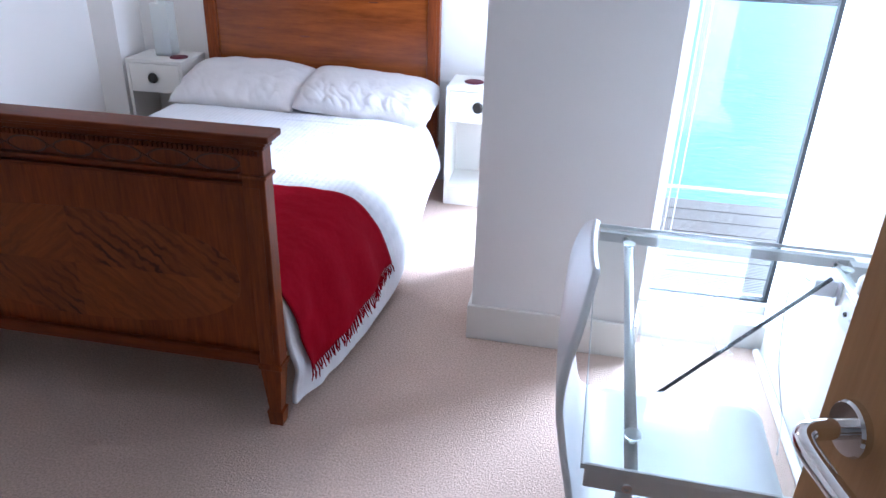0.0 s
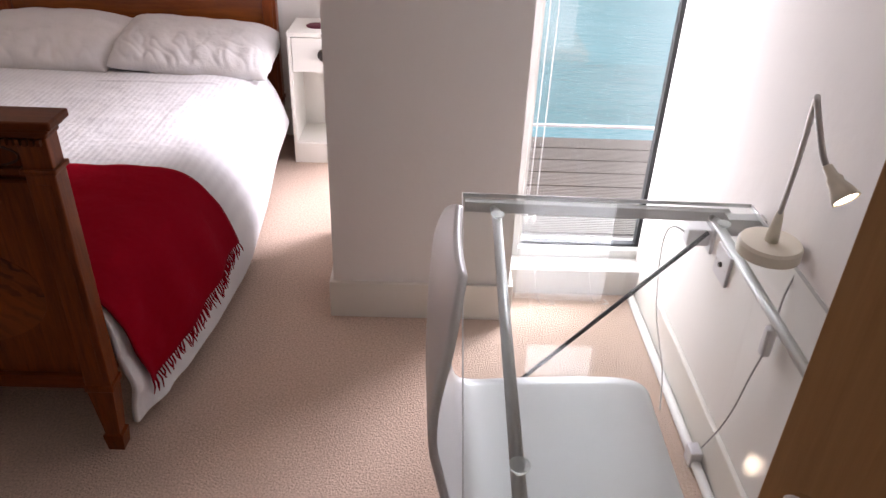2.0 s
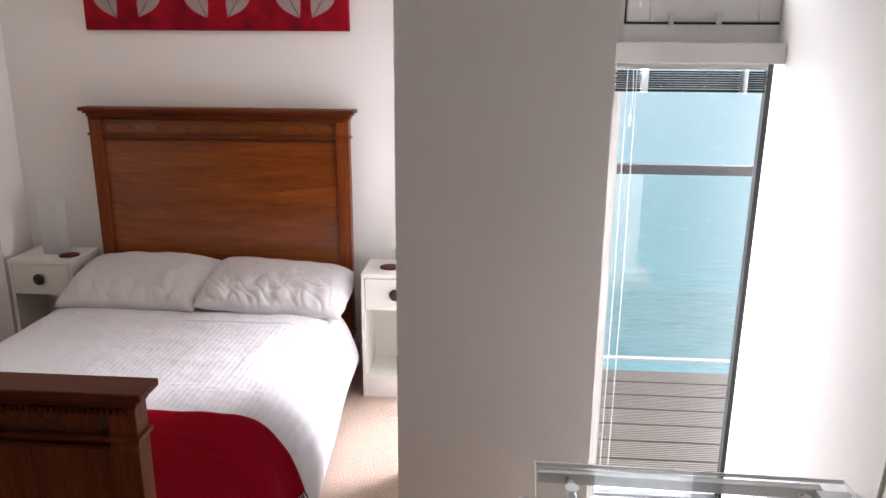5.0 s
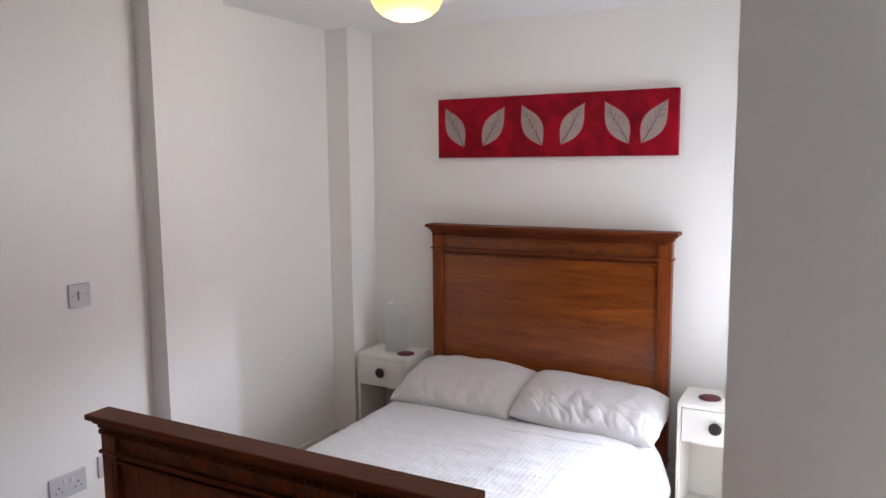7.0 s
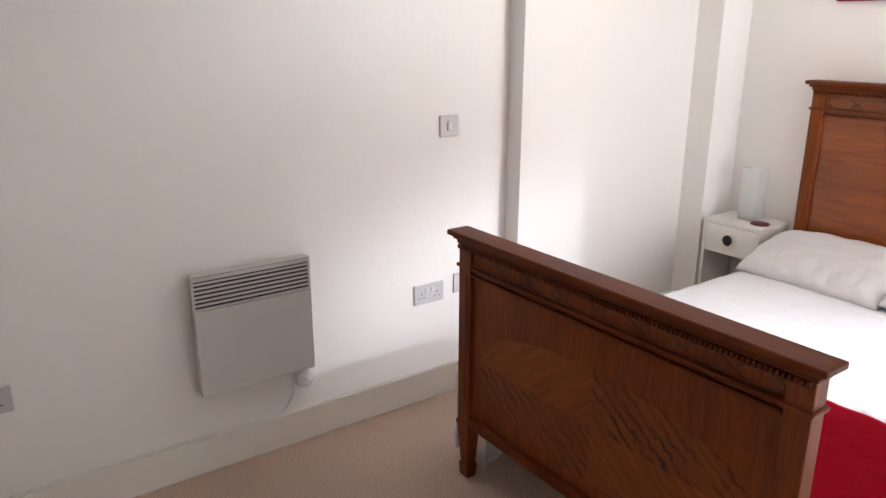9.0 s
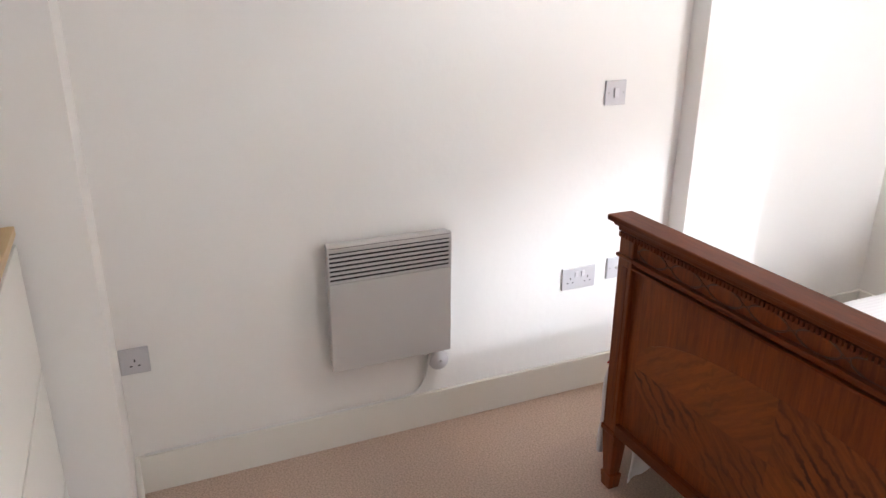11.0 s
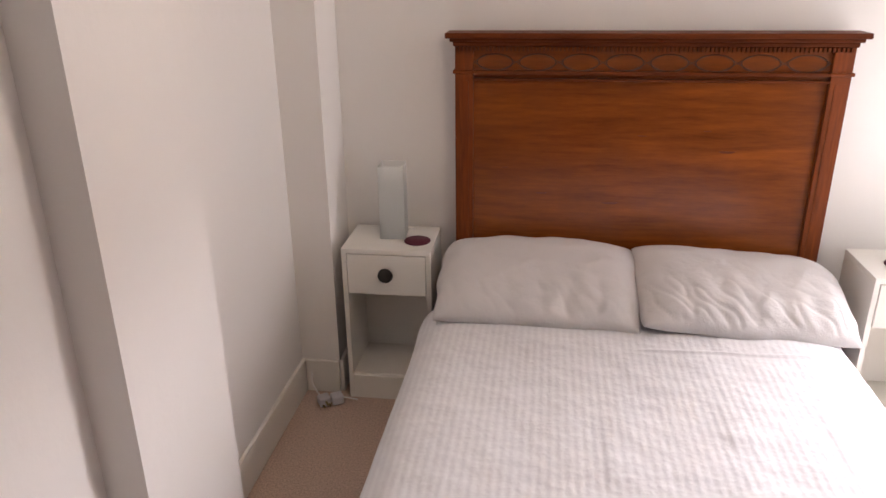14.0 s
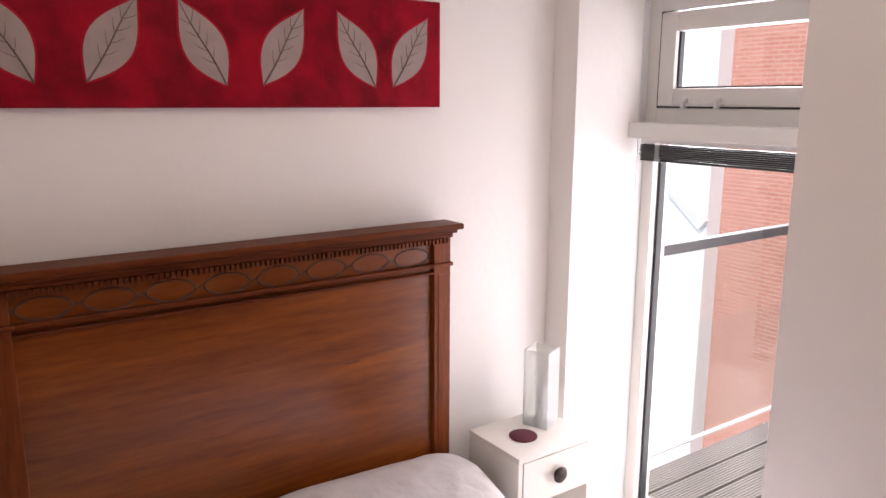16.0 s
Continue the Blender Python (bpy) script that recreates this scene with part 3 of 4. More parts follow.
def pillow(m, seed, label):
    """A soft pillow 0.66 x 0.46, its middle thick and its corners pinched."""
    def at(u, v, side):
        x, y = (2 * u - 1), (2 * v - 1)
        edge = max(0.0, (1 - abs(x) ** 5) * (1 - abs(y) ** 3))
        puff = 0.072 * edge ** 0.5
        pull = 1 - 0.05 * (abs(x) ** 2) * (1 - abs(y)) - 0.0
        n = 0.007 * noise.noise(Vector((x * 1.6 + seed, y * 1.6, side))) + 0.004 * noise.noise(Vector((x * 5 + seed, y * 4, side * 2)))
        crease = 0.011 * max(0, -y) * abs(math.sin(11 * x + seed)) ** 3 * edge
        fold = noise.noise(Vector((x * 7 + 2.5 * y + seed, y * 2.2, side + seed)))
        crease += (0.013 if seed > 5 else 0.007) * max(0, 1 - abs(fold) * 5) * (0.12 + 0.88 * max(0, -y)) * (0.5 + 0.5 * max(0, -x))
        px = 0.338 * x * math.sqrt(1 - 0.10 * y * y)
        py = 0.218 * y * math.sqrt(1 - 0.06 * x * x)
        return (px + 0.01 * noise.noise(Vector((x * 3, y * 3, seed))), py + 0.012 * noise.noise(Vector((x * 2.5, y * 3, seed + 5))), side * (puff + (n - crease) * min(1, edge * 3)) * (1.15 if side > 0 else 0.5))
    bm = bmesh.new()
    sheet(bm, 96, 72, lambda u, v: at(u, v, 1))
    sheet(bm, 96, 72, lambda u, v: at(1 - u, v, -1))
    bmesh.ops.remove_doubles(bm, verts=bm.verts[:], dist=0.002)
    return solid("pillow", bm, M_PILLOW, label, "pillow", m, "pillows on the bed", smooth=True)


pillow(pose(0.832, -0.305, 0.522, 15, 0, -1), 1.3, "plump white cotton pillow leaning on the headboard")
pillow(pose(1.477, -0.312, 0.516, 13, 4, 2), 7.7, "creased white cotton pillow beside its twin")

# ---- bedside tables ----


def nightstand(x0, x1, y0, y1, label):
    top = thing("nightstand", label, "nightstand", group="bedside tables")
    b = 0.0015
    part("top_panel", boxes((x0, x1, y0, y1, 0.588, 0.606), bevel=b), M_WHITE, top)
    for xa in (x0, x1 - 0.017):
        part("side_panel", boxes((xa, xa + 0.017, y0 + 0.001, y1, 0, 0.588), bevel=b), M_WHITE, top)
    part("back_panel", boxes((x0 + 0.017, x1 - 0.017, y1 - 0.008, y1 - 0.002, 0.02, 0.588)), M_WHITE, top)
    part("shelf", boxes((x0 + 0.017, x1 - 0.017, y0 + 0.018, y1 - 0.008, 0.085, 0.101), bevel=b), M_WHITE, top)
    part("shelf", boxes((x0 + 0.017, x1 - 0.017, y0 + 0.022, y1 - 0.008, 0.430, 0.445), bevel=b), M_WHITE, top)
    part("plinth", boxes((x0 + 0.017, x1 - 0.017, y0 + 0.002, y0 + 0.018, 0.0, 0.098), bevel=b), M_WHITE, top)
    drawer = part("drawer", boxes((x0 + 0.0195, x1 - 0.0195, y0 - 0.001, y0 + 0.016, 0.436, 0.585), bevel=b), M_WHITE, top)
    bm = bmesh.new()
    c = ((x0 + x1) / 2, y0, 0.517)
    lathe(bm, [(0.010, 0.0), (0.009, -0.012), (0.024, -0.014), (0.027, -0.018), (0.026, -0.023), (0.018, -0.026), (0.006, -0.0275)], c, 28, "Y")
    part("knob", bm, M_BRONZE, drawer, "round dark bronze knob", smooth=True)
    return top


nightstand(0.144, 0.462, -0.272, -0.016, "slim white bedside table with a drawer beside the boxed corner")
nightstand(1.870, 2.188, -0.342, -0.085, "slim white bedside table with a drawer near the window")


def glass_lamp(x, y, turn, label):
    m = pose(x, y, 0.606, 0, 0, turn)
    lampshade = thing("table_lamp", label, "table lamp", m, "glass bedside lamps")
    w, t, h = 0.045, 0.004, 0.268
    bm = bmesh.new()
    rings = [[bm.verts.new((sx * r, sy * r, z)) for sx, sy in ((-1, -1), (1, -1), (1, 1), (-1, 1))] for r, z in ((w, 0.001), (w, h), (w - t, h), (w - t, 0.006))]
    for a, b in zip(rings, rings[1:]):
        for k in range(4):
            bm.faces.new((a[k], a[(k + 1) % 4], b[(k + 1) % 4], b[k]))
    bm.faces.new(list(reversed(rings[0]))), bm.faces.new(rings[-1])
    bmesh.ops.recalc_face_normals(bm, faces=bm.faces[:])
    part("shade", bm, M_FROST, lampshade, "tall square frosted glass shade")
    bm = bmesh.new()
    lathe(bm, [(0.017, 0.006), (0.017, 0.045), (0.012, 0.05)], steps=16)
    part("holder", bm, M_PLASTIC, lampshade)
    bm = bmesh.new()
    lathe(bm, [(0.012, 0.05), (0.017, 0.075), (0.019, 0.095), (0.014, 0.12), (0.004, 0.135)], steps=16)
    part("bulb", bm, M_PLASTIC, lampshade, "unlit white candle bulb", smooth=True)
    bm = bmesh.new()
    tube(bm, smooth_path([(0.0, 0.045, 0.004), (0.03, 0.06, 0.004), (0.07, 0.062, 0.003)]), 0.0025, 6)
    part("cable", bm, M_CABLE, lampshade)
    return lampshade


glass_lamp(0.306, -0.120, 3, "square frosted glass table lamp on a bedside table")
glass_lamp(2.105, -0.175, 24, "square frosted glass table lamp turned askew on a bedside table")
for x, y in ((0.400, -0.176), (1.986, -0.225)):
    bm = bmesh.new()
    lathe(bm, [(0.040, 0.606), (0.046, 0.607), (0.047, 0.610), (0.045, 0.612), (0.0, 0.6122)], (x, y, 0), 36)
    solid("coaster", bm, M_COASTER, "round dark red coaster on a bedside table", "coaster", group="coasters", smooth=True)

# ---- picture ----
picture = thing("canvas_picture", "long red canvas with six pale leaves above the bed", "picture")
M_CANVAS = shader("red_painted_canvas", (0.52, 0.005, 0.022), 0.6, vary=1, vary_scale=10, color2=(0.0, 0.0, 0.002), spec=0.12, bump=0.15, bump_scale=14, fine=0.25, fine_scale=700)
M_HALO = shader("bright_red_paint", (0.45, 0.012, 0.022), 0.6, vary=1, vary_scale=16, color2=(0.26, 0.003, 0.016), spec=0.12, fine=0.25, fine_scale=700)
M_PETAL = shader("silvery_leaf_paint", (0.42, 0.32, 0.30), 0.6, vary=0.35, vary_scale=22, fine=0.3, fine_scale=500)
M_VEIN = shader("dark_vein_paint", (0.13, 0.085, 0.08), 0.6, vary=0.3, vary_scale=60)
PX0, PX1, PZ0, PZ1 = 0.538, 1.783, 1.668, 1.975
part("canvas", boxes((PX0, PX1, -0.034, -0.002, PZ0, PZ1), bevel=0.004), M_CANVAS, picture)


def leaf_outline(length, width, grow, n=26):
    """A pointed leaf along z, from tip to tip."""
    right = []
    for k in range(n + 1):
        t = k / n
        w = width * (math.sin(math.pi * t ** 0.9) ** 1.15) + grow * math.sin(math.pi * t) ** 0.5
        right.append((w, (t - 0.5) * (length + 2 * grow)))
    return right


def flat_leaf(bm, m, outline, y):
    cols = [[bm.verts.new(m @ Vector((side * w, y, z))) for side in (-1, -0.5, 0, 0.5, 1)] for w, z in outline]
    for a, b in zip(cols, cols[1:]):
        for k in range(4):
            if (a[k].co - a[k + 1].co).length + (b[k].co - b[k + 1].co).length > 1e-6:
                bm.faces.new((a[k], a[k + 1], b[k + 1], b[k]))
    bmesh.ops.remove_doubles(bm, verts=bm.verts[:], dist=1e-5)


for i, (fx, lean) in enumerate(((0.076, -28), (0.256, 32), (0.424, -28), (0.594, 31), (0.768, -30), (0.910, 31))):
    m = Matrix.Translation((PX0 + (PX1 - PX0) * fx + 0.005, 0, (PZ0 + PZ1) / 2 + 0.004)) @ Matrix.Rotation(radians(lean), 4, "Y")
    bm = bmesh.new()
    flat_leaf(bm, m, leaf_outline(0.232, 0.052, 0.006), -0.0344)
    part("leaf_halo", bm, M_HALO, picture)
    bm = bmesh.new()
    flat_leaf(bm, m, leaf_outline(0.232, 0.052, 0.0), -0.0352)
    petal = part("painted_leaf", bm, M_PETAL, picture, "silvery painted leaf")
    bm = bmesh.new()
    tube(bm, [m @ Vector((0.003 * math.sin(6 * t), -0.0356, (t - 0.5) * 0.232)) for t in [k / 12 for k in range(13)]], [0.0026 - 0.0018 * k / 12 for k in range(13)], 5)
    for k in range(4):
        for side in (-1, 1):
            z = -0.055 + 0.034 * k + (0.008 if side > 0 else 0)
            tube(bm, [m @ Vector((0, -0.0356, z)), m @ Vector((side * 0.012, -0.0356, z + 0.014)), m @ Vector((side * 0.022, -0.0356, z + 0.03))], [0.0012, 0.001, 0.0005], 4)
    part("leaf_vein", bm, M_VEIN, petal)

# ---- heater, switch and sockets on the long wall ----
heater = thing("wall_heater", "light grey electric panel heater with a slatted grille, on the wall", "heater")
HY0, HY1, HZ0, HZ1 = -2.898, -2.476, 0.330, 0.767
part("case", boxes((0.022, 0.058, HY0 + 0.004, HY1 - 0.004, HZ0 + 0.004, HZ1 - 0.002), bevel=0.003), M_HEATER, heater)
part("front_panel", boxes((0.056, 0.071, HY0, HY1, HZ0, HZ1 - 0.126), bevel=0.003), M_HEATER, heater)
part("top_bar", boxes((0.050, 0.071, HY0, HY1, HZ1 - 0.022, HZ1), bevel=0.004), M_HEATER, heater)
part("grille_backing", boxes((0.0585, 0.0595, HY0 + 0.006, HY1 - 0.006, HZ1 - 0.127, HZ1 - 0.02)), M_DARK, heater)
for y in (HY0, HY1 - 0.005):
    part("grille_end", boxes((0.056, 0.0705, y, y + 0.005, HZ1 - 0.127, HZ1 - 0.021), bevel=0.001), M_HEATER, heater)
for i in range(7):
    z = HZ1 - 0.1235 + i * 0.0150
    part("slat", boxes((0.0655, 0.0712, HY0 + 0.005, HY1 - 0.005, z, z + 0.0076), bevel=0.0012), M_HEATER, heater)
part("seam", boxes((0.051, 0.0716, HY0 + 0.006, HY1 - 0.006, HZ1 - 0.0065, HZ1 - 0.0052)), M_DARK, heater)
for y in (-2.80, -2.57):
    part("bracket", boxes((0.0, 0.024, y, y + 0.03, 0.42, 0.70)), M_HEATER, heater)
outlet = thing("heater_outlet", "round white flex outlet with a cable, under the heater", "electrical outlet")
bm = bmesh.new()
lathe(bm, [(0.037, 0.0), (0.037, 0.022), (0.033, 0.030), (0.0, 0.031)], (0, -2.500, 0.268), 32, "X")
part("cover", bm, M_PLASTIC, outlet, smooth=True)
bm = bmesh.new()
lathe(bm, [(0.005, 0.031), (0.004, 0.0325), (0.0, 0.0325)], (0, -2.497, 0.268), 12, "X")
part("screw", bm, M_CORD, outlet)
bm = bmesh.new()
tube(bm, smooth_path([(0.02, -2.525, 0.335), (0.02, -2.54, 0.27), (0.016, -2.555, 0.20), (0.012, -2.60, 0.150), (0.009, -2.72, 0.1415), (0.009, -3.1, 0.1415), (0.009, -3.5, 0.1415)]), 0.0038, 8)
part("cable", bm, M_CABLE, outlet, "white cable lying along the skirting board", smooth=True)


def plate(name, y0, y1, z0, z1, label, category, wall_x=0.0, turn=1):
    ob = thing(name, label, category)
    xs = sorted((wall_x, wall_x + 0.009 * turn))
    part("faceplate", boxes((xs[0], xs[1], y0, y1, z0, z1), bevel=0.0025), M_PLATE if wall_x == 0 else M_PLASTIC, ob)
    return ob, wall_x + 0.009 * turn


def nub(ob, name, x, y0, y1, z0, z1, out, material=None):
    part(name, boxes((min(x, x + out), max(x, x + out), y0, y1, z0, z1), bevel=min(0.001, abs(out) * 0.3)), material or M_PLASTIC, ob)


sw, x = plate("light_switch", -1.862, -1.776, 1.132, 1.218, "single rocker light switch on a grey-white plate", "light switch")
nub(sw, "rocker", x, -1.828, -1.808, 1.158, 1.192, 0.006)
for y in (-1.852, -1.790):
    nub(sw, "screw", x, y, y + 0.006, 1.172, 1.178, 0.0012, M_CORD)


def socket_holes(ob, x, y, z, out=0.0007):
    nub(ob, "earth_slot", x, y - 0.002, y + 0.002, z + 0.010, z + 0.019, out, M_DARK)
    for s in (-1, 1):
        nub(ob, "pin_slot", x, y + s * 0.011 - 0.0036, y + s * 0.011 + 0.0036, z - 0.005, z - 0.001, out, M_DARK)


so, x = plate("double_socket", -1.990, -1.844, 0.444, 0.530, "grey-white double power socket with switches, above the skirting", "power socket")
for y in (-1.955, -1.879):
    socket_holes(so, x, y, 0.474)
for y in (-1.937, -1.909):
    nub(so, "rocker", x, y, y + 0.014, 0.494, 0.514, 0.004)
so, x = plate("aerial_socket", -1.790, -1.704, 0.460, 0.546, "grey-white aerial socket plate near the footboard", "wall socket")
for y in (-1.781, -1.719):
    nub(so, "screw", x, y, y + 0.006, 0.5, 0.506, 0.0012, M_CORD)
bm = bmesh.new()
lathe(bm, [(0.007, x), (0.006, x + 0.005), (0.0025, x + 0.005), (0.002, x + 0.001)], (0, -1.747, 0.503), 16, "X")
part("terminal", bm, M_CORD, so)

so, x = plate("single_socket", -3.528, -3.444, 0.428, 0.512, "grey-white power socket low on the wall by the boxed corner", "power socket")
socket_holes(so, x, -3.486, 0.458)

# two plugs lying by the bedside table
for px, py, turn in ((0.060, -0.335, 35), (0.108, -0.318, -60)):
    plug = thing("mains_plug", "white three-pin plug lying on the carpet", "plug", pose(px, py, 0.004, 0, 0, turn), "unplugged plugs")
    part("body", boxes((-0.022, 0.022, -0.025, 0.02, 0, 0.036), bevel=0.007), M_PLASTIC, plug)
    part("pin", boxes((-0.003, 0.003, -0.045, -0.025, 0.018, 0.026)), M_BRASS, plug)
    for q in (-0.011, 0.011):
        part("pin", boxes((q - 0.003, q + 0.003, -0.042, -0.025, 0.009, 0.013)), M_BRASS, plug)
    bm = bmesh.new()
    tube(bm, smooth_path([(0, 0.018, 0.018), (-0.01, 0.045, 0.03), (-0.02, 0.07, 0.06), (-0.015, 0.075, 0.10)] if turn > 0 else [(0, 0.018, 0.018), (0.004, 0.04, 0.012), (0.02, 0.07, 0.006)]), 0.0032, 8)
    part("cable", bm, M_CABLE, plug, smooth=True)

# ---- ceiling light ----
LX, LY = 1.06, -1.22
light = thing("ceiling_light", "lit opal glass ceiling light with a clear rim and brass clips", "ceiling light")
bm = bmesh.new()
lathe(bm, [(0.06, HIGH), (0.06, HIGH - 0.02), (0.105, HIGH - 0.06), (0.11, HIGH - 0.115)], (LX, LY, 0), 40)
part("base", bm, M_BRASS, light, smooth=True)
bm = bmesh.new()
lathe(bm, [(0.105, 2.262), (0.126, 2.248), (0.128, 2.222), (0.126, 2.214), (0.112, 2.186), (0.085, 2.164), (0.05, 2.150), (0.02, 2.146), (0.0, 2.1455)], (LX, LY, 0), 48)
part("dome", bm, M_DOME, light, "glowing opal glass bowl", smooth=True)
bm = bmesh.new()
lathe(bm, [(0.129, 2.232), (0.176, 2.238), (0.178, 2.234), (0.170, 2.224), (0.129, 2.220)], (LX, LY, 0), 48)
part("rim", bm, M_FROST, light, "clear glass rim", smooth=True)
for k in range(3):
    a = 2 * math.pi * k / 3 + 0.2
    bm = bmesh.new()
    lathe(bm, [(0.011, 2.215), (0.014, 2.222), (0.014, 2.240), (0.009, 2.248)], (LX + 0.155 * math.cos(a), LY + 0.155 * math.sin(a), 0), 14)
    part("clip", bm, M_BRASS, light, "small brass clip", smooth=True)
bulb = lamp("bulb_light", "POINT", pose(LX, LY, 2.10), 6, (1.0, 0.88, 0.72))
bulb.data.shadow_soft_size = 0.11

# ---- desk ----
desk = thing("glass_desk", "clear glass desk on a grey tubular frame", "desk")
DX0, DX1, DY0, DY1, DZ = 2.575, 3.228, -2.925, -2.043, 0.716
part("glass_top", boxes((DX0, DX1, DY0, DY1, DZ - 0.008, DZ), bevel=0.0015), M_GLASS_TOP, desk, "clear tempered glass top")
bpy.data.objects["glass_top"].visible_shadow = False
for row in ((DX0 - 0.001, DX1, DY0 - 0.001, DY0 + 0.001), (DX0 - 0.001, DX1, DY1 - 0.001, DY1 + 0.001), (DX0 - 0.001, DX0 + 0.001, DY0 + 0.001, DY1 - 0.001), (DX1 - 0.001, DX1 + 0.001, DY0, DY1)):
    part("polished_edge", boxes((*row, DZ - 0.0085, DZ + 0.0005)), M_EDGE, desk, "grey-green polished glass edge")
for y, deep, low in ((DY0 + 0.002, 0.015, 0.046), (DY1 - 0.024, 0.02, 0.036)):
    beam = part("end_beam", boxes((DX0 + 0.006, DX1 - 0.05, y, y + deep, DZ - low, DZ - 0.010), bevel=0.002), M_STEEL, desk, "flat grey metal beam")
    for xx in (2.645, 3.135):
        bm = bmesh.new()
        lathe(bm, [(0.009, y - 0.0015), (0.008, y - 0.0035), (0.004, y - 0.0035), (0.0035, y - 0.0015)], (xx, 0, DZ - low + 0.012), 16, "Y")
        part("bolt", bm, M_CHROME, beam)
for xx in (2.652, 3.145):
    bm = bmesh.new()
    tube(bm, [(xx, DY0 + 0.03, DZ - 0.036), (xx, DY1 - 0.03, DZ - 0.030)], 0.0105, 16)
    rail = part("tube_rail", bm, M_STEEL, desk, "round grey tube", smooth=True)
    for yy in (DY0 + 0.098, DY1 - 0.075):
        bm = bmesh.new()
        lathe(bm, [(0.006, DZ - 0.026), (0.006, DZ - 0.014), (0.014, DZ - 0.0135), (0.015, DZ - 0.0095), (0.0, DZ - 0.0095)], (xx, yy, 0), 24)
        part("glass_pad", bm, M_FROST, rail, "clear round glass support")
desk.matrix_world = Matrix.Translation((3.22, -2.04, 0)) @ pose(0, 0, 0, 0, 0, -1.5) @ Matrix.Translation((-3.22, 2.04, 0))
for xx, yy in ((2.645, DY0 + 0.021), (3.14, DY0 + 0.021)):
    bm = bmesh.new()
    tube(bm, [(xx, yy, 0.0), (xx, yy, DZ - 0.05)], 0.013, 14)
    part("leg", bm, M_STEEL, desk, smooth=True)
part("wall_bracket", boxes((3.16, 3.244, DY1 - 0.06, DY1 - 0.03, DZ - 0.05, DZ - 0.009)), M_STEEL, desk)
bm = bmesh.new()
tube(bm, [(3.135, DY1 - 0.03, DZ - 0.06), (2.60, DY1 - 0.03, 0.02)], 0.0055, 8)
part("brace", bm, M_RAIL, desk, "thin diagonal brace", smooth=True)

bm = bmesh.new()
tube(bm, [(3.214, -1.41, 0.0135), (3.215, -2.30, 0.0135), (3.214, -3.10, 0.0135)], 0.0132, 14)
solid("floor_conduit", bm, M_CABLE, "pale round conduit lying along the skirting board", "conduit", smooth=True)

# ---- chair ----
chair = thing("chair", "silver-grey moulded chair with a curved back, pushed under the desk", "chair")
SHELL = [(2.965, 0.405), (2.955, 0.432), (2.91, 0.442), (2.80, 0.440), (2.68, 0.433), (2.60, 0.438), (2.560, 0.468), (2.541, 0.53), (2.522, 0.62), (2.508, 0.71), (2.510, 0.79), (2.526, 0.86), (2.544, 0.918)]
WIDTH = [(0.150, 0), (0.180, 0), (0.193, 0), (0.196, 0), (0.196, 0), (0.186, 0), (0.168, 0), (0.158, 0), (0.166, 0), (0.182, 0), (0.184, 0), (0.160, 0), (0.085, 0)]


def shell_at(u, v):
    x, z = along(SHELL, u)
    half = along(WIDTH, u)[0]
    side = 2 * v - 1
    back = min(max((u - 0.5) / 0.2, 0), 1)
    return (x + 0.006 * back * side * side, -2.572 + 1.19 * half * side, z + 0.008 * (1 - back) * side * side)


bm = bmesh.new()
sheet(bm, 64, 22, shell_at)
seat = part("seat_shell", bm, M_SILVER, chair, "one-piece silver-grey seat and back", smooth=True)
thick = seat.modifiers.new("thick", "SOLIDIFY")
thick.thickness, thick.offset = 0.012, 0
for xx, yy, fx, fy in ((2.66, -2.66, 2.575, -2.72), (2.66, -2.41, 2.560, -2.345), (2.88, -2.66, 2.945, -2.72), (2.88, -2.41, 2.945, -2.345)):
    bm = bmesh.new()
    tube(bm, smooth_path([(2.77, (yy - 2.535) / 2, 0.424), (xx, yy, 0.420), ((xx + fx) / 2, (yy + fy) / 2, 0.30), (fx, fy, 0.012)], 6), 0.0085, 10)
    leg = part("leg", bm, M_CHROME, chair, "bent chrome leg", smooth=True)
    bm = bmesh.new()
    lathe(bm, [(0.011, 0.0), (0.012, 0.02), (0.009, 0.026)], (fx, fy, 0), 12)
    part("foot_cap", bm, M_RUBBER, leg)
part("mounting_plate", boxes((2.70, 2.84, -2.60, -2.47, 0.420, 0.430), bevel=0.003), M_STEEL, chair)

# ---- desk lamp ----
BX, BY = 3.180, -2.258
desk_lamp = thing("desk_lamp", "cream desk lamp with a bent flexible neck, switched on", "desk lamp")
bm = bmesh.new()
lathe(bm, [(0.058, DZ + 0.0005), (0.062, DZ + 0.002), (0.062, DZ + 0.024), (0.058, DZ + 0.030), (0.010, DZ + 0.031), (0.0, DZ + 0.031)], (BX, BY, 0), 48)
part("base", bm, M_CREAM, desk_lamp, "round cream weighted base", smooth=False)
bm = bmesh.new()
lathe(bm, [(0.013, DZ + 0.030), (0.0125, DZ + 0.045), (0.0085, DZ + 0.085), (0.006, DZ + 0.098)], (BX, BY, 0), 24)
part("collar", bm, M_CREAM, desk_lamp, smooth=True)
neck_path = smooth_path([(BX, BY, DZ + 0.09), (3.165, -2.290, 0.885), (3.143, -2.332, 0.965), (3.100, -2.408, 1.070), (3.087, -2.432, 1.098), (3.081, -2.444, 1.104), (3.079, -2.453, 1.098),
                         (3.082, -2.472, 1.070), (3.087, -2.495, 1.036), (3.091, -2.506, 1.022)], 10)
bm = bmesh.new()
tube(bm, neck_path, [0.0046 + 0.0006 * (k % 2) for k in range(len(neck_path))], 12)
part("neck", bm, M_FLEX, desk_lamp, "ribbed flexible neck", smooth=True)
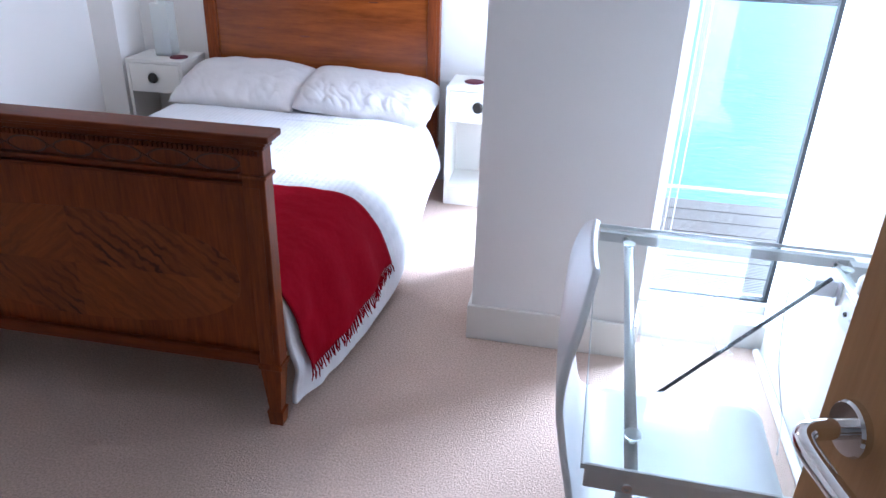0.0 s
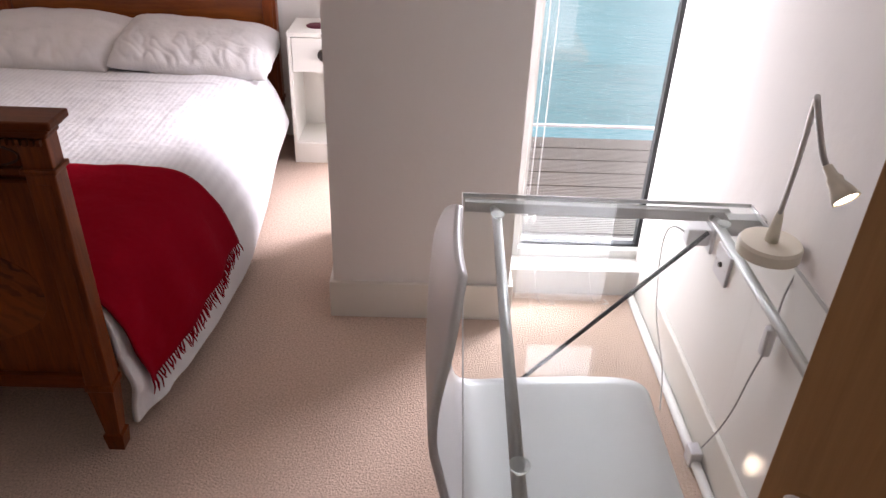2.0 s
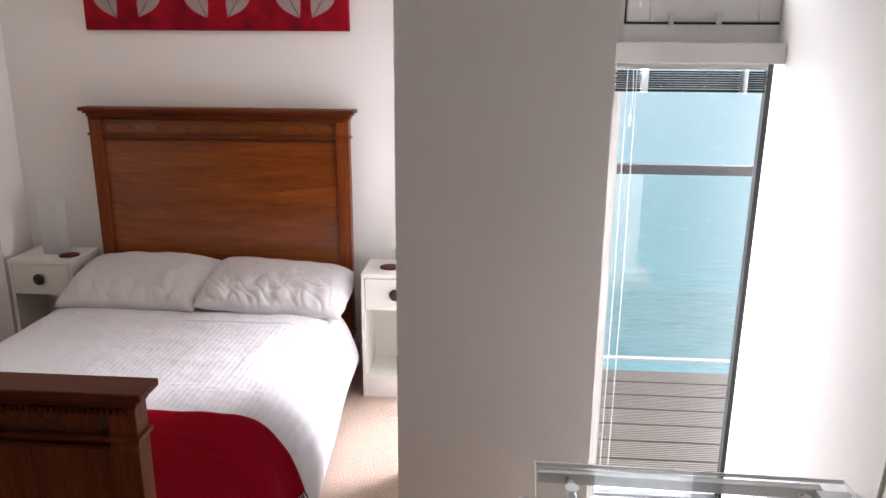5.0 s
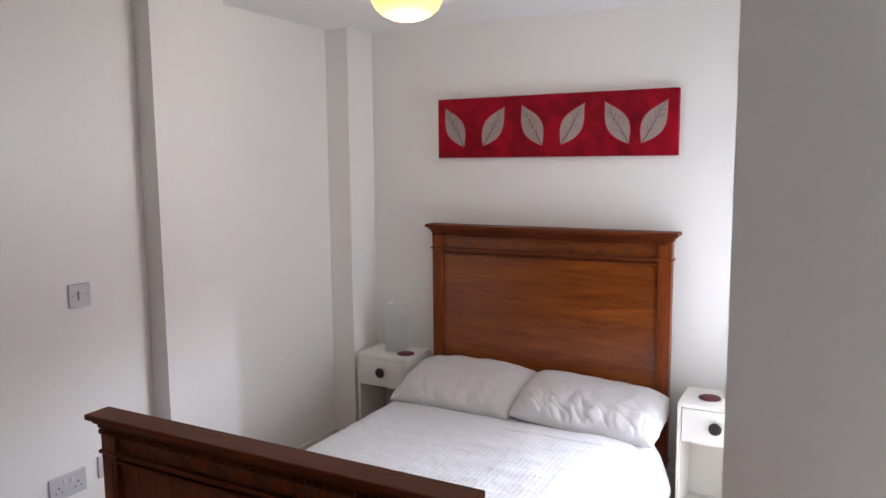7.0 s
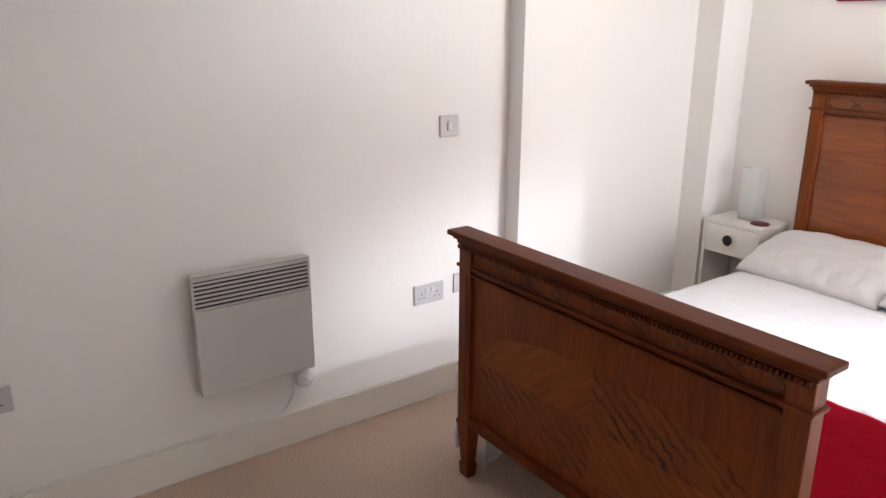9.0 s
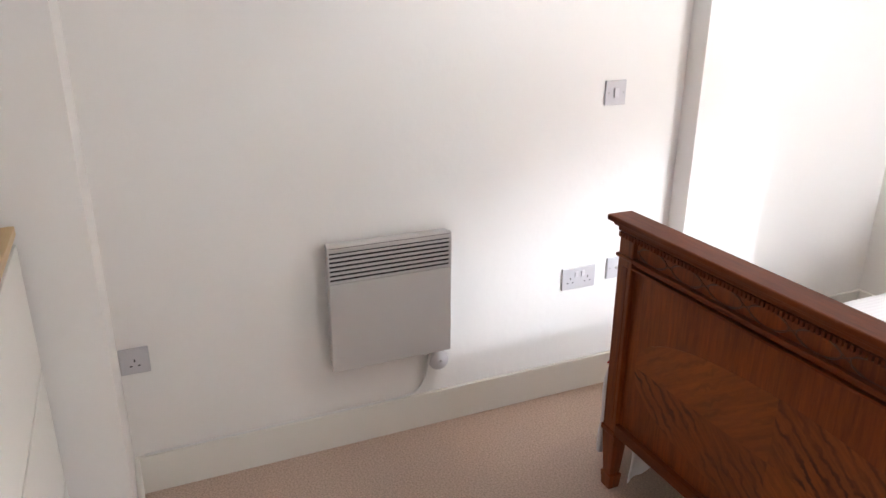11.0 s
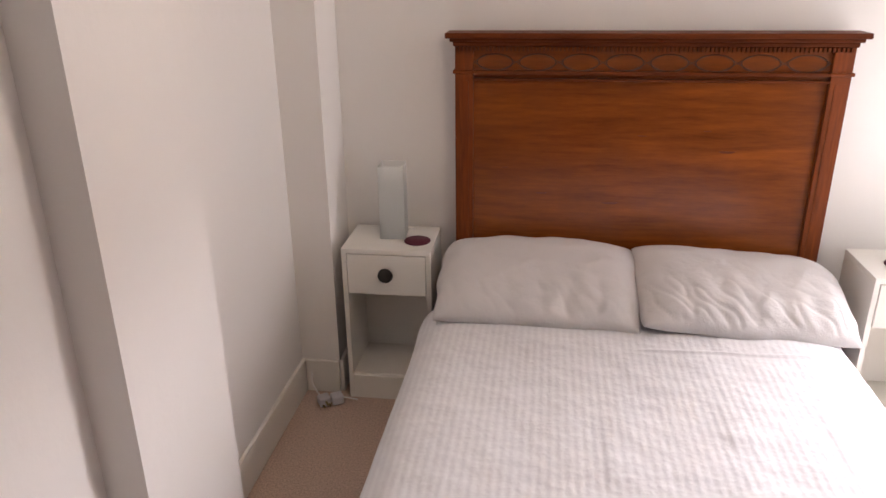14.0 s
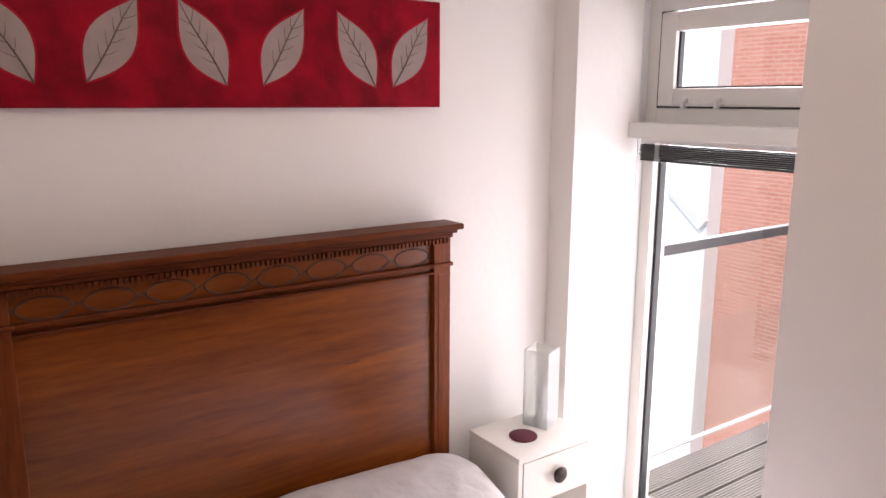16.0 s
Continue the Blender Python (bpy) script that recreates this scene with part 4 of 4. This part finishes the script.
head = part("shade", lathe(bmesh.new(), [(0.005, 0.028), (0.0078, 0.026), (0.0088, 0.010), (0.0125, 0.004), (0.0118, -0.003), (0.0165, -0.014), (0.0205, -0.027), (0.0208, -0.032), (0.0193, -0.032), (0.015, -0.018), (0.006, -0.012)], steps=28), M_CREAM, desk_lamp, "small cream bell shade", smooth=True)
head.matrix_basis = look((3.1005, -2.5287, 1.0058), (3.111, -2.555, 0.987))
bm = bmesh.new()
lathe(bm, [(0.0, -0.019), (0.010, -0.021), (0.0155, -0.027), (0.0172, -0.030), (0.0, -0.0305)], steps=20)
bulb_part = part("bulb", bm, M_BULB, head, "glowing warm bulb")
bm = bmesh.new()
tube(bm, smooth_path([(BX + 0.055, BY - 0.01, DZ + 0.008), (BX + 0.070, BY - 0.005, DZ - 0.02), (3.238, -2.265, 0.62), (3.232, -2.275, 0.545)], 8), 0.0024, 6)
tube(bm, smooth_path([(3.226, -2.28, 0.48), (3.222, -2.265, 0.40), (3.226, -2.235, 0.28), (3.224, -2.20, 0.17), (3.218, -2.16, 0.07)], 8), 0.0024, 6)
part("cord", bm, M_CORD, desk_lamp, "thin grey cord", smooth=True)
part("cord_switch", boxes((3.216, 3.238, -2.290, -2.266, 0.475, 0.548), bevel=0.006), M_PLASTIC, desk_lamp, "white inline switch")
spot = lamp("desk_lamp_light", "SPOT", look((3.114, -2.563, 0.981), (3.128, -2.598, 0.956)), 0.1, (1.0, 0.84, 0.6))
spot.data.spot_size, spot.data.shadow_soft_size = radians(110), 0.015
spread = thing("cord_adapter", "small white power adapter on the floor by the wall", "adapter")
part("body", boxes((3.196, 3.228, -2.165, -2.12, 0.0, 0.05), bevel=0.004), M_PLASTIC, spread)

# sockets over the desk's skirting
for name, y0, y1, z0, z1, label in (("aerial_socket", -2.000, -1.914, 0.458, 0.544, "white aerial socket on the wall under the desk"), ("power_socket", -1.872, -1.788, 0.478, 0.564, "white power socket with an adapter in it")):
    so, x = plate(name, y0, y1, z0, z1, label, "wall socket", 3.245, -1)
    if name == "aerial_socket":
        bm = bmesh.new()
        lathe(bm, [(0.007, x), (0.006, x - 0.006), (0.0025, x - 0.006), (0.002, x - 0.001)], (0, (y0 + y1) / 2, (z0 + z1) / 2), 16, "X")
        part("terminal", bm, M_BRONZE, so)
        for y in (y0 + 0.01, y1 - 0.016):
            nub(so, "screw", x, y, y + 0.005, (z0 + z1) / 2 - 0.003, (z0 + z1) / 2 + 0.003, -0.001, M_CORD)
charger = thing("charger_plug", "white plug-in charger with a hanging white lead", "charger")
part("body", boxes((3.176, 3.236, -1.862, -1.80, 0.495, 0.545), bevel=0.005), M_PLASTIC, charger)
bm = bmesh.new()
tube(bm, smooth_path([(3.178, -1.83, 0.52), (3.15, -1.82, 0.53), (3.135, -1.81, 0.50), (3.14, -1.80, 0.40), (3.15, -1.84, 0.25), (3.17, -1.92, 0.12), (3.165, -1.98, 0.03)], 8), 0.002, 6)
part("lead", bm, M_CABLE, charger, smooth=True)

# ---- door ----
HX, HY = 2.962, -3.925
door_turn = 14.6
door = thing("door_1", "light oak veneer door standing open", "door", pose(HX, HY, 0, 0, 0, door_turn))
tagged(door, kind="structure")
part("leaf", boxes((-0.002, 0.042, 0.0, 0.822, 0.008, 2.035), bevel=0.0015), M_OAK, door, "flush oak veneer leaf")
for sx, xx in ((-1, -0.002), (1, 0.042)):
    bm = bmesh.new()
    lathe(bm, [(0.0265, xx), (0.0265, xx + sx * 0.007), (0.0245, xx + sx * 0.010), (0.012, xx + sx * 0.0105)], (0, 0.772, 1.046), 36, "X")
    rose = part("rose", bm, M_CHROME, door, "round chrome rose", smooth=False)
    bm = bmesh.new()
    tube(bm, smooth_path([(xx, 0.772, 1.046), (xx + sx * 0.03, 0.772, 1.046), (xx + sx * 0.048, 0.768, 1.046), (xx + sx * 0.056, 0.752, 1.044), (xx + sx * 0.056, 0.71, 1.042), (xx + sx * 0.054, 0.655, 1.041)], 8), 0.0098, 16)
    part("lever", bm, M_CHROME, rose, "polished chrome lever handle", smooth=True)
for z in (0.22, 1.0, 1.82):
    bm = bmesh.new()
    lathe(bm, [(0.006, z - 0.05), (0.006, z + 0.05)], (-0.004, -0.004, 0), 12)
    part("hinge", bm, M_CHROME, door)
lining = new("door_lining")
tagged(lining, "oak door lining and architrave", "door frame", kind="structure")
part("jamb", boxes((DOOR_L - 0.03, DOOR_L, SOUTH - 0.12, SOUTH, 0, 2.07)), M_OAK, lining)
part("jamb", boxes((DOOR_R, DOOR_R + 0.03, SOUTH - 0.12, SOUTH, 0, 2.07)), M_OAK, lining)
part("head", boxes((DOOR_L, DOOR_R, SOUTH - 0.12, SOUTH, 2.04, 2.07)), M_OAK, lining)

# ---- chest by the corner ----
chest = thing("chest_of_drawers", "slim white chest with a pale oak top against the wall", "chest")
CX0, CX1, CY1, CZ1 = 0.376, 1.69, -3.672, 1.034
part("top", boxes((CX0, CX1, SOUTH, CY1, CZ1 - 0.022, CZ1), bevel=0.002), M_OAK_TOP, chest, "pale oak top")
part("body", boxes((CX0 + 0.006, CX1 - 0.008, SOUTH, CY1 - 0.016, 0.04, CZ1 - 0.022), bevel=0.002), M_WHITE, chest)
for i in range(3):
    for j in range(2):
        xa, za = CX0 + 0.012 + j * 0.65, 0.06 + i * 0.315
        part("drawer", boxes((xa, xa + 0.642, CY1 - 0.016, CY1 - 0.002, za, za + 0.305), bevel=0.002), M_WHITE, chest)
part("plinth", boxes((CX0 + 0.02, CX1 - 0.02, SOUTH, CY1 - 0.04, 0.0, 0.04)), M_WHITE, chest)

# ---- windows ----


def window(name, m, width, ledge, rise, dark_edge, label, sill=0.0):
    """A tall window: x runs along it, y to the outside, the room is at y < 0. A fixed pane to the floor with an opening light above."""
    win = thing(name, label, "window", m)
    tagged(win, kind="structure")
    w = width
    shelf = sill or w
    part("frame", boxes((0, 0.05, 0.0, 0.09, 0.0, HIGH), (w - 0.035, w, 0.0, 0.09, 0.0, HIGH), (0.05, w - 0.035, 0.0, 0.09, 0.0, 0.13), (0.05, w - 0.035, 0.0, 0.09, 1.600, 1.665), (0.05, w - 0.035, 0.0, 0.09, 1.992, HIGH), bevel=0.002), M_WINDOW, win, "white painted window frame")
    part("glazing_bead", boxes((0.050, 0.062, 0.029, 0.058, 0.13, 1.600)), M_RUBBER if dark_edge else M_WINDOW, win)
    part("gasket", boxes((w - 0.050, w - 0.035, 0.030, 0.058, 0.13, 1.600), (0.062, w - 0.050, 0.030, 0.058, 0.13, 0.140), (0.062, w - 0.050, 0.030, 0.058, 1.590, 1.600)), M_RUBBER, win, "black glazing gasket")
    pane = part("pane", boxes((0.062, w - 0.050, 0.040, 0.046, 0.140, 1.590)), M_GLASS, win, "clear fixed pane")
    pane.visible_shadow = False
    sash = part("sash", boxes((0.055, 0.120, -0.006, 0.06, 1.672, 1.986), (w - 0.105, w - 0.045, -0.006, 0.06, 1.672, 1.986), (0.120, w - 0.105, -0.006, 0.06, 1.672, 1.732), (0.120, w - 0.105, -0.006, 0.06, 1.922, 1.986), bevel=0.004), M_WINDOW, win, "white opening light")
    part("gasket", boxes((0.120, 0.128, 0.012, 0.032, 1.732, 1.922), (w - 0.113, w - 0.105, 0.012, 0.032, 1.732, 1.922), (0.128, w - 0.113, 0.012, 0.032, 1.732, 1.738)), M_RUBBER, sash)
    # solid black strips imitate the shadow in the gap between sash and frame
    part("shadow_gap_strip", boxes((0.050, 0.0555, -0.0015, 0.05, 1.665, 1.990), (w - 0.0445, w - 0.036, -0.0015, 0.05, 1.665, 1.990), (0.0555, w - 0.0445, -0.0015, 0.05, 1.6655, 1.6715)), M_RUBBER, sash, "black strip imitating the shadow gap round the opening light")
    pane = part("pane", boxes((0.128, w - 0.113, 0.020, 0.026, 1.738, 1.922)), M_GLASS, sash)
    pane.visible_shadow = False
    bm = boxes((0.13, min(0.13 + 0.28, w - 0.11), -0.013, -0.0075, 1.6765, 1.6805))
    part("stay", bm, M_STEEL, sash, "grey casement stay")
    for xx in (0.17, 0.30):
        if xx < w - 0.12:
            part("catch", boxes((xx, xx + 0.012, -0.026, -0.006, 1.664, 1.690), (xx - 0.030, xx + 0.036, -0.017, -0.008, 1.674, 1.682), (xx - 0.004, xx + 0.016, -0.020, -0.006, 1.684, 1.698), bevel=0.002), M_STEEL, sash, "small window catch")
    part("transom_sill", boxes((0.0, shelf, -0.085, 0.0, 1.560, 1.615), bevel=0.003), M_WINDOW, win, "white boxed transom sill")
    part("plinth", boxes((0.0, shelf, -ledge, 0.0, 0.0, rise), bevel=0.004), M_WINDOW, win, "white boxed ledge at floor level")
    return win


def stacked_blind(m, width, z0, z1, label, cords):
    blind = thing("venetian_blind", label, "blind", m, "raised venetian blinds")
    part("head_rail", boxes((0, width, -0.055, -0.028, z1 - 0.004, z1 + 0.012), bevel=0.002), M_WINDOW, blind)
    n = int((z1 - z0 - 0.012) / 0.0062)
    for i in range(n):
        z = z0 + 0.010 + i * 0.0062
        part("slat", boxes((0.004 * (i % 2), width - 0.003 * ((i + 1) % 3), -0.058 - 0.002 * (i % 3), -0.032, z, z + 0.0046)), M_BLIND, blind)
    part("bottom_rail", boxes((0, width, -0.056, -0.032, z0, z0 + 0.008), bevel=0.002), M_BLIND, blind)
    for xx in (0.07, width - 0.07):
        part("clip", boxes((xx, xx + 0.018, -0.064, -0.028, z0 - 0.002, z1 - 0.002)), M_FROST, blind)
    bm = bmesh.new()
    for xx, low in cords:
        tube(bm, [(xx, -0.063, z1), (xx + 0.003, -0.064, (z1 + low) / 2), (xx, -0.063, low)], 0.0014, 5)
        lathe(bm, [(0.002, low), (0.0045, low - 0.006), (0.0045, low - 0.03), (0.002, low - 0.034)], (xx, -0.063, 0), 8)
    part("cord", bm, M_CABLE, blind, "thin white pull cord")
    return blind


M_W1 = pose(2.62, -0.118, 0, 0, 0, -90)
window("window_1", M_W1, 0.822, 0.32, 0.05, True, "tall white-framed window beside the bed, closed")
M_W2 = pose(2.770, -1.285, 0, 0, 0, 0)
window("window_2", M_W2, 0.520, 0.093, 0.10, False, "tall narrow white-framed window beside the desk, closed", 0.474)
stacked_blind(M_W1 @ pose(0.035, 0, 0), 0.75, 1.482, 1.548, "dark slatted blind drawn up under the transom sill", [(0.70, 0.9)])
stacked_blind(M_W2 @ pose(0.030, 0, 0), 0.41, 1.482, 1.548, "dark slatted blind drawn up under the transom sill", [(0.03, 0.30), (0.055, 0.30), (0.045, 1.42)])
stacked_blind(M_W2 @ pose(0.030, 0.0, 0), 0.41, 1.985, 2.045, "short dark slatted blind drawn up before the opening light", [(0.05, 1.74)])
for k, (xx, yy) in enumerate(((2.86, -1.40), (3.05, -1.39))):
    bm = bmesh.new()
    tube(bm, smooth_path([(xx, yy + 0.07, 0.104), (xx + 0.02, yy + 0.03, 0.104), (xx + 0.01, yy, 0.09), (xx + 0.03, yy - 0.03, 0.004), (xx + 0.08, yy - 0.045, 0.004), (xx + 0.07, yy - 0.02, 0.004)], 6), 0.0016, 6)
    solid("blind_cord_end", bm, M_CABLE, "loose white blind cord trailing over the window ledge", "cord", group="loose blind cords", smooth=True)
# closing pieces of the outer walls
setting("wall_outer", boxes((2.59, 2.71, -0.118, 0.3, 0, HIGH)), M_RENDER, "white rendered outer wall", "wall")

# ---- outside ----
M_WATER = shader("river_water", (0.20, 0.45, 0.49), 0.3, vary=0.3, vary_scale=0.4, spec=0.5)
nt = M_WATER.node_tree
co = nt.nodes.new("ShaderNodeTexCoord")
mp = nt.nodes.new("ShaderNodeMapping")
mp.inputs["Scale"].default_value = (0.55, 1.5, 1)
mp.inputs["Rotation"].default_value = (0, 0, radians(18))
tex = nt.nodes.new("ShaderNodeTexNoise")
tex.inputs["Scale"].default_value, tex.inputs["Detail"].default_value, tex.inputs["Distortion"].default_value = 1.6, 5, 0.8
bp = nt.nodes.new("ShaderNodeBump")
bp.inputs["Strength"].default_value, bp.inputs["Distance"].default_value = 0.9, 0.25
nt.links.new(co.outputs["Object"], mp.inputs["Vector"])
nt.links.new(mp.outputs["Vector"], tex.inputs["Vector"])
nt.links.new(tex.outputs["Fac"], bp.inputs["Height"])
nt.links.new(bp.outputs["Normal"], nt.nodes["Principled BSDF"].inputs["Normal"])
setting("water", boxes((-600, 900, -300, 1500, -9, -6.0)), M_WATER, "rippled blue-green river", "water")

deck = thing("deck", "weathered grey grooved timber deck outside the windows", "deck")
tagged(deck, kind="structure")
board = bmesh.new()
profile = [(0.0, -0.028)]
for k in range(9):
    y = 0.004 + k * 0.0152
    profile += [(y, 0.0), (y + 0.0085, 0.0), (y + 0.0095, -0.004), (y + 0.0142, -0.004)]
profile += [(0.142, -0.028)]
ends = [[board.verts.new((x, y, z)) for y, z in profile] for x in (0.0, 6.2)]
for k in range(len(profile) - 1):
    board.faces.new((ends[0][k], ends[0][k + 1], ends[1][k + 1], ends[1][k]))
bmesh.ops.recalc_face_normals(board, faces=board.faces[:])
board_mesh = mesh("board", board, M_DECK)
for k in range(9):
    ob = new("board", board_mesh)
    ob.parent = deck
    ob.location = (2.72, -1.142 + k * 0.150, -0.055)
part("joists", boxes((2.72, 8.9, -1.142, 0.19, -0.20, -0.085)), M_DARK, deck)

rail = thing("balustrade", "glass balustrade with a dark grey metal handrail", "balustrade")
for k in range(5):
    part("post", boxes((2.73 + k * 1.54, 2.76 + k * 1.54, 0.195, 0.235, -0.07, 1.0), bevel=0.002), M_RAIL, rail)
part("handrail", boxes((2.72, 8.9, 0.19, 0.235, 1.00, 1.05), bevel=0.004), M_RAIL, rail, "flat dark grey handrail")
part("base_rail", boxes((2.72, 8.9, 0.205, 0.225, 0.0, 0.012)), M_RENDER, rail, "white base channel")
for k in range(4):
    g = part("glass_panel", boxes((2.76 + k * 1.54, 4.28 + k * 1.54, 0.210, 0.220, 0.012, 1.0)), M_GLASS_RAIL, rail)
    g.visible_shadow = False

# brick building across the water
M_BRICK = bpy.data.materials.new("red_brick")
M_BRICK.use_nodes = True
nt = M_BRICK.node_tree
b = nt.nodes["Principled BSDF"]
b.inputs["Roughness"].default_value = 0.85
co = nt.nodes.new("ShaderNodeTexCoord")
sep = nt.nodes.new("ShaderNodeSeparateXYZ")
com = nt.nodes.new("ShaderNodeCombineXYZ")
br = nt.nodes.new("ShaderNodeTexBrick")
br.inputs["Color1"].default_value, br.inputs["Color2"].default_value, br.inputs["Mortar"].default_value = rgb(0.55, 0.24, 0.18), rgb(0.49, 0.20, 0.15), rgb(0.56, 0.36, 0.30)
br.inputs["Scale"].default_value, br.inputs["Brick Width"].default_value, br.inputs["Row Height"].default_value, br.inputs["Mortar Size"].default_value = 1.0, 0.225, 0.075, 0.008
nt.links.new(co.outputs["Object"], sep.inputs["Vector"])
nt.links.new(sep.outputs["Y"], com.inputs["X"])
nt.links.new(sep.outputs["Z"], com.inputs["Y"])
nt.links.new(com.outputs["Vector"], br.inputs["Vector"])
nt.links.new(br.outputs["Color"], b.inputs["Base Color"])
house = thing("brick_building", "red brick riverside building with a white rendered bay", "building")
part("wall", boxes((12.4, 24, -16, 6.28, -6.5, 10.5)), M_BRICK, house, "red brick wall")
part("bay", boxes((12.0, 24, 6.28, 13, -6.5, 11.0)), M_RENDER, house, "white rendered bay")
part("parapet", boxes((12.3, 24.1, -16.1, 6.28, 10.5, 10.8)), M_RENDER, house, "pale stone parapet")
# pale grey bar, inclined 38 degrees, just proud of the bay
bm = bmesh.new()
box(bm, -0.06, 0.06, -1.15, 1.15, -0.13, 0.13, bevel=0.02)
slope = part("sloping_bar", bm, M_RAIL_PALE, house, "sloping pale grey bar before the white bay")
slope.matrix_basis = pose(11.94, 7.2, 0.17, 38, 0, 0)
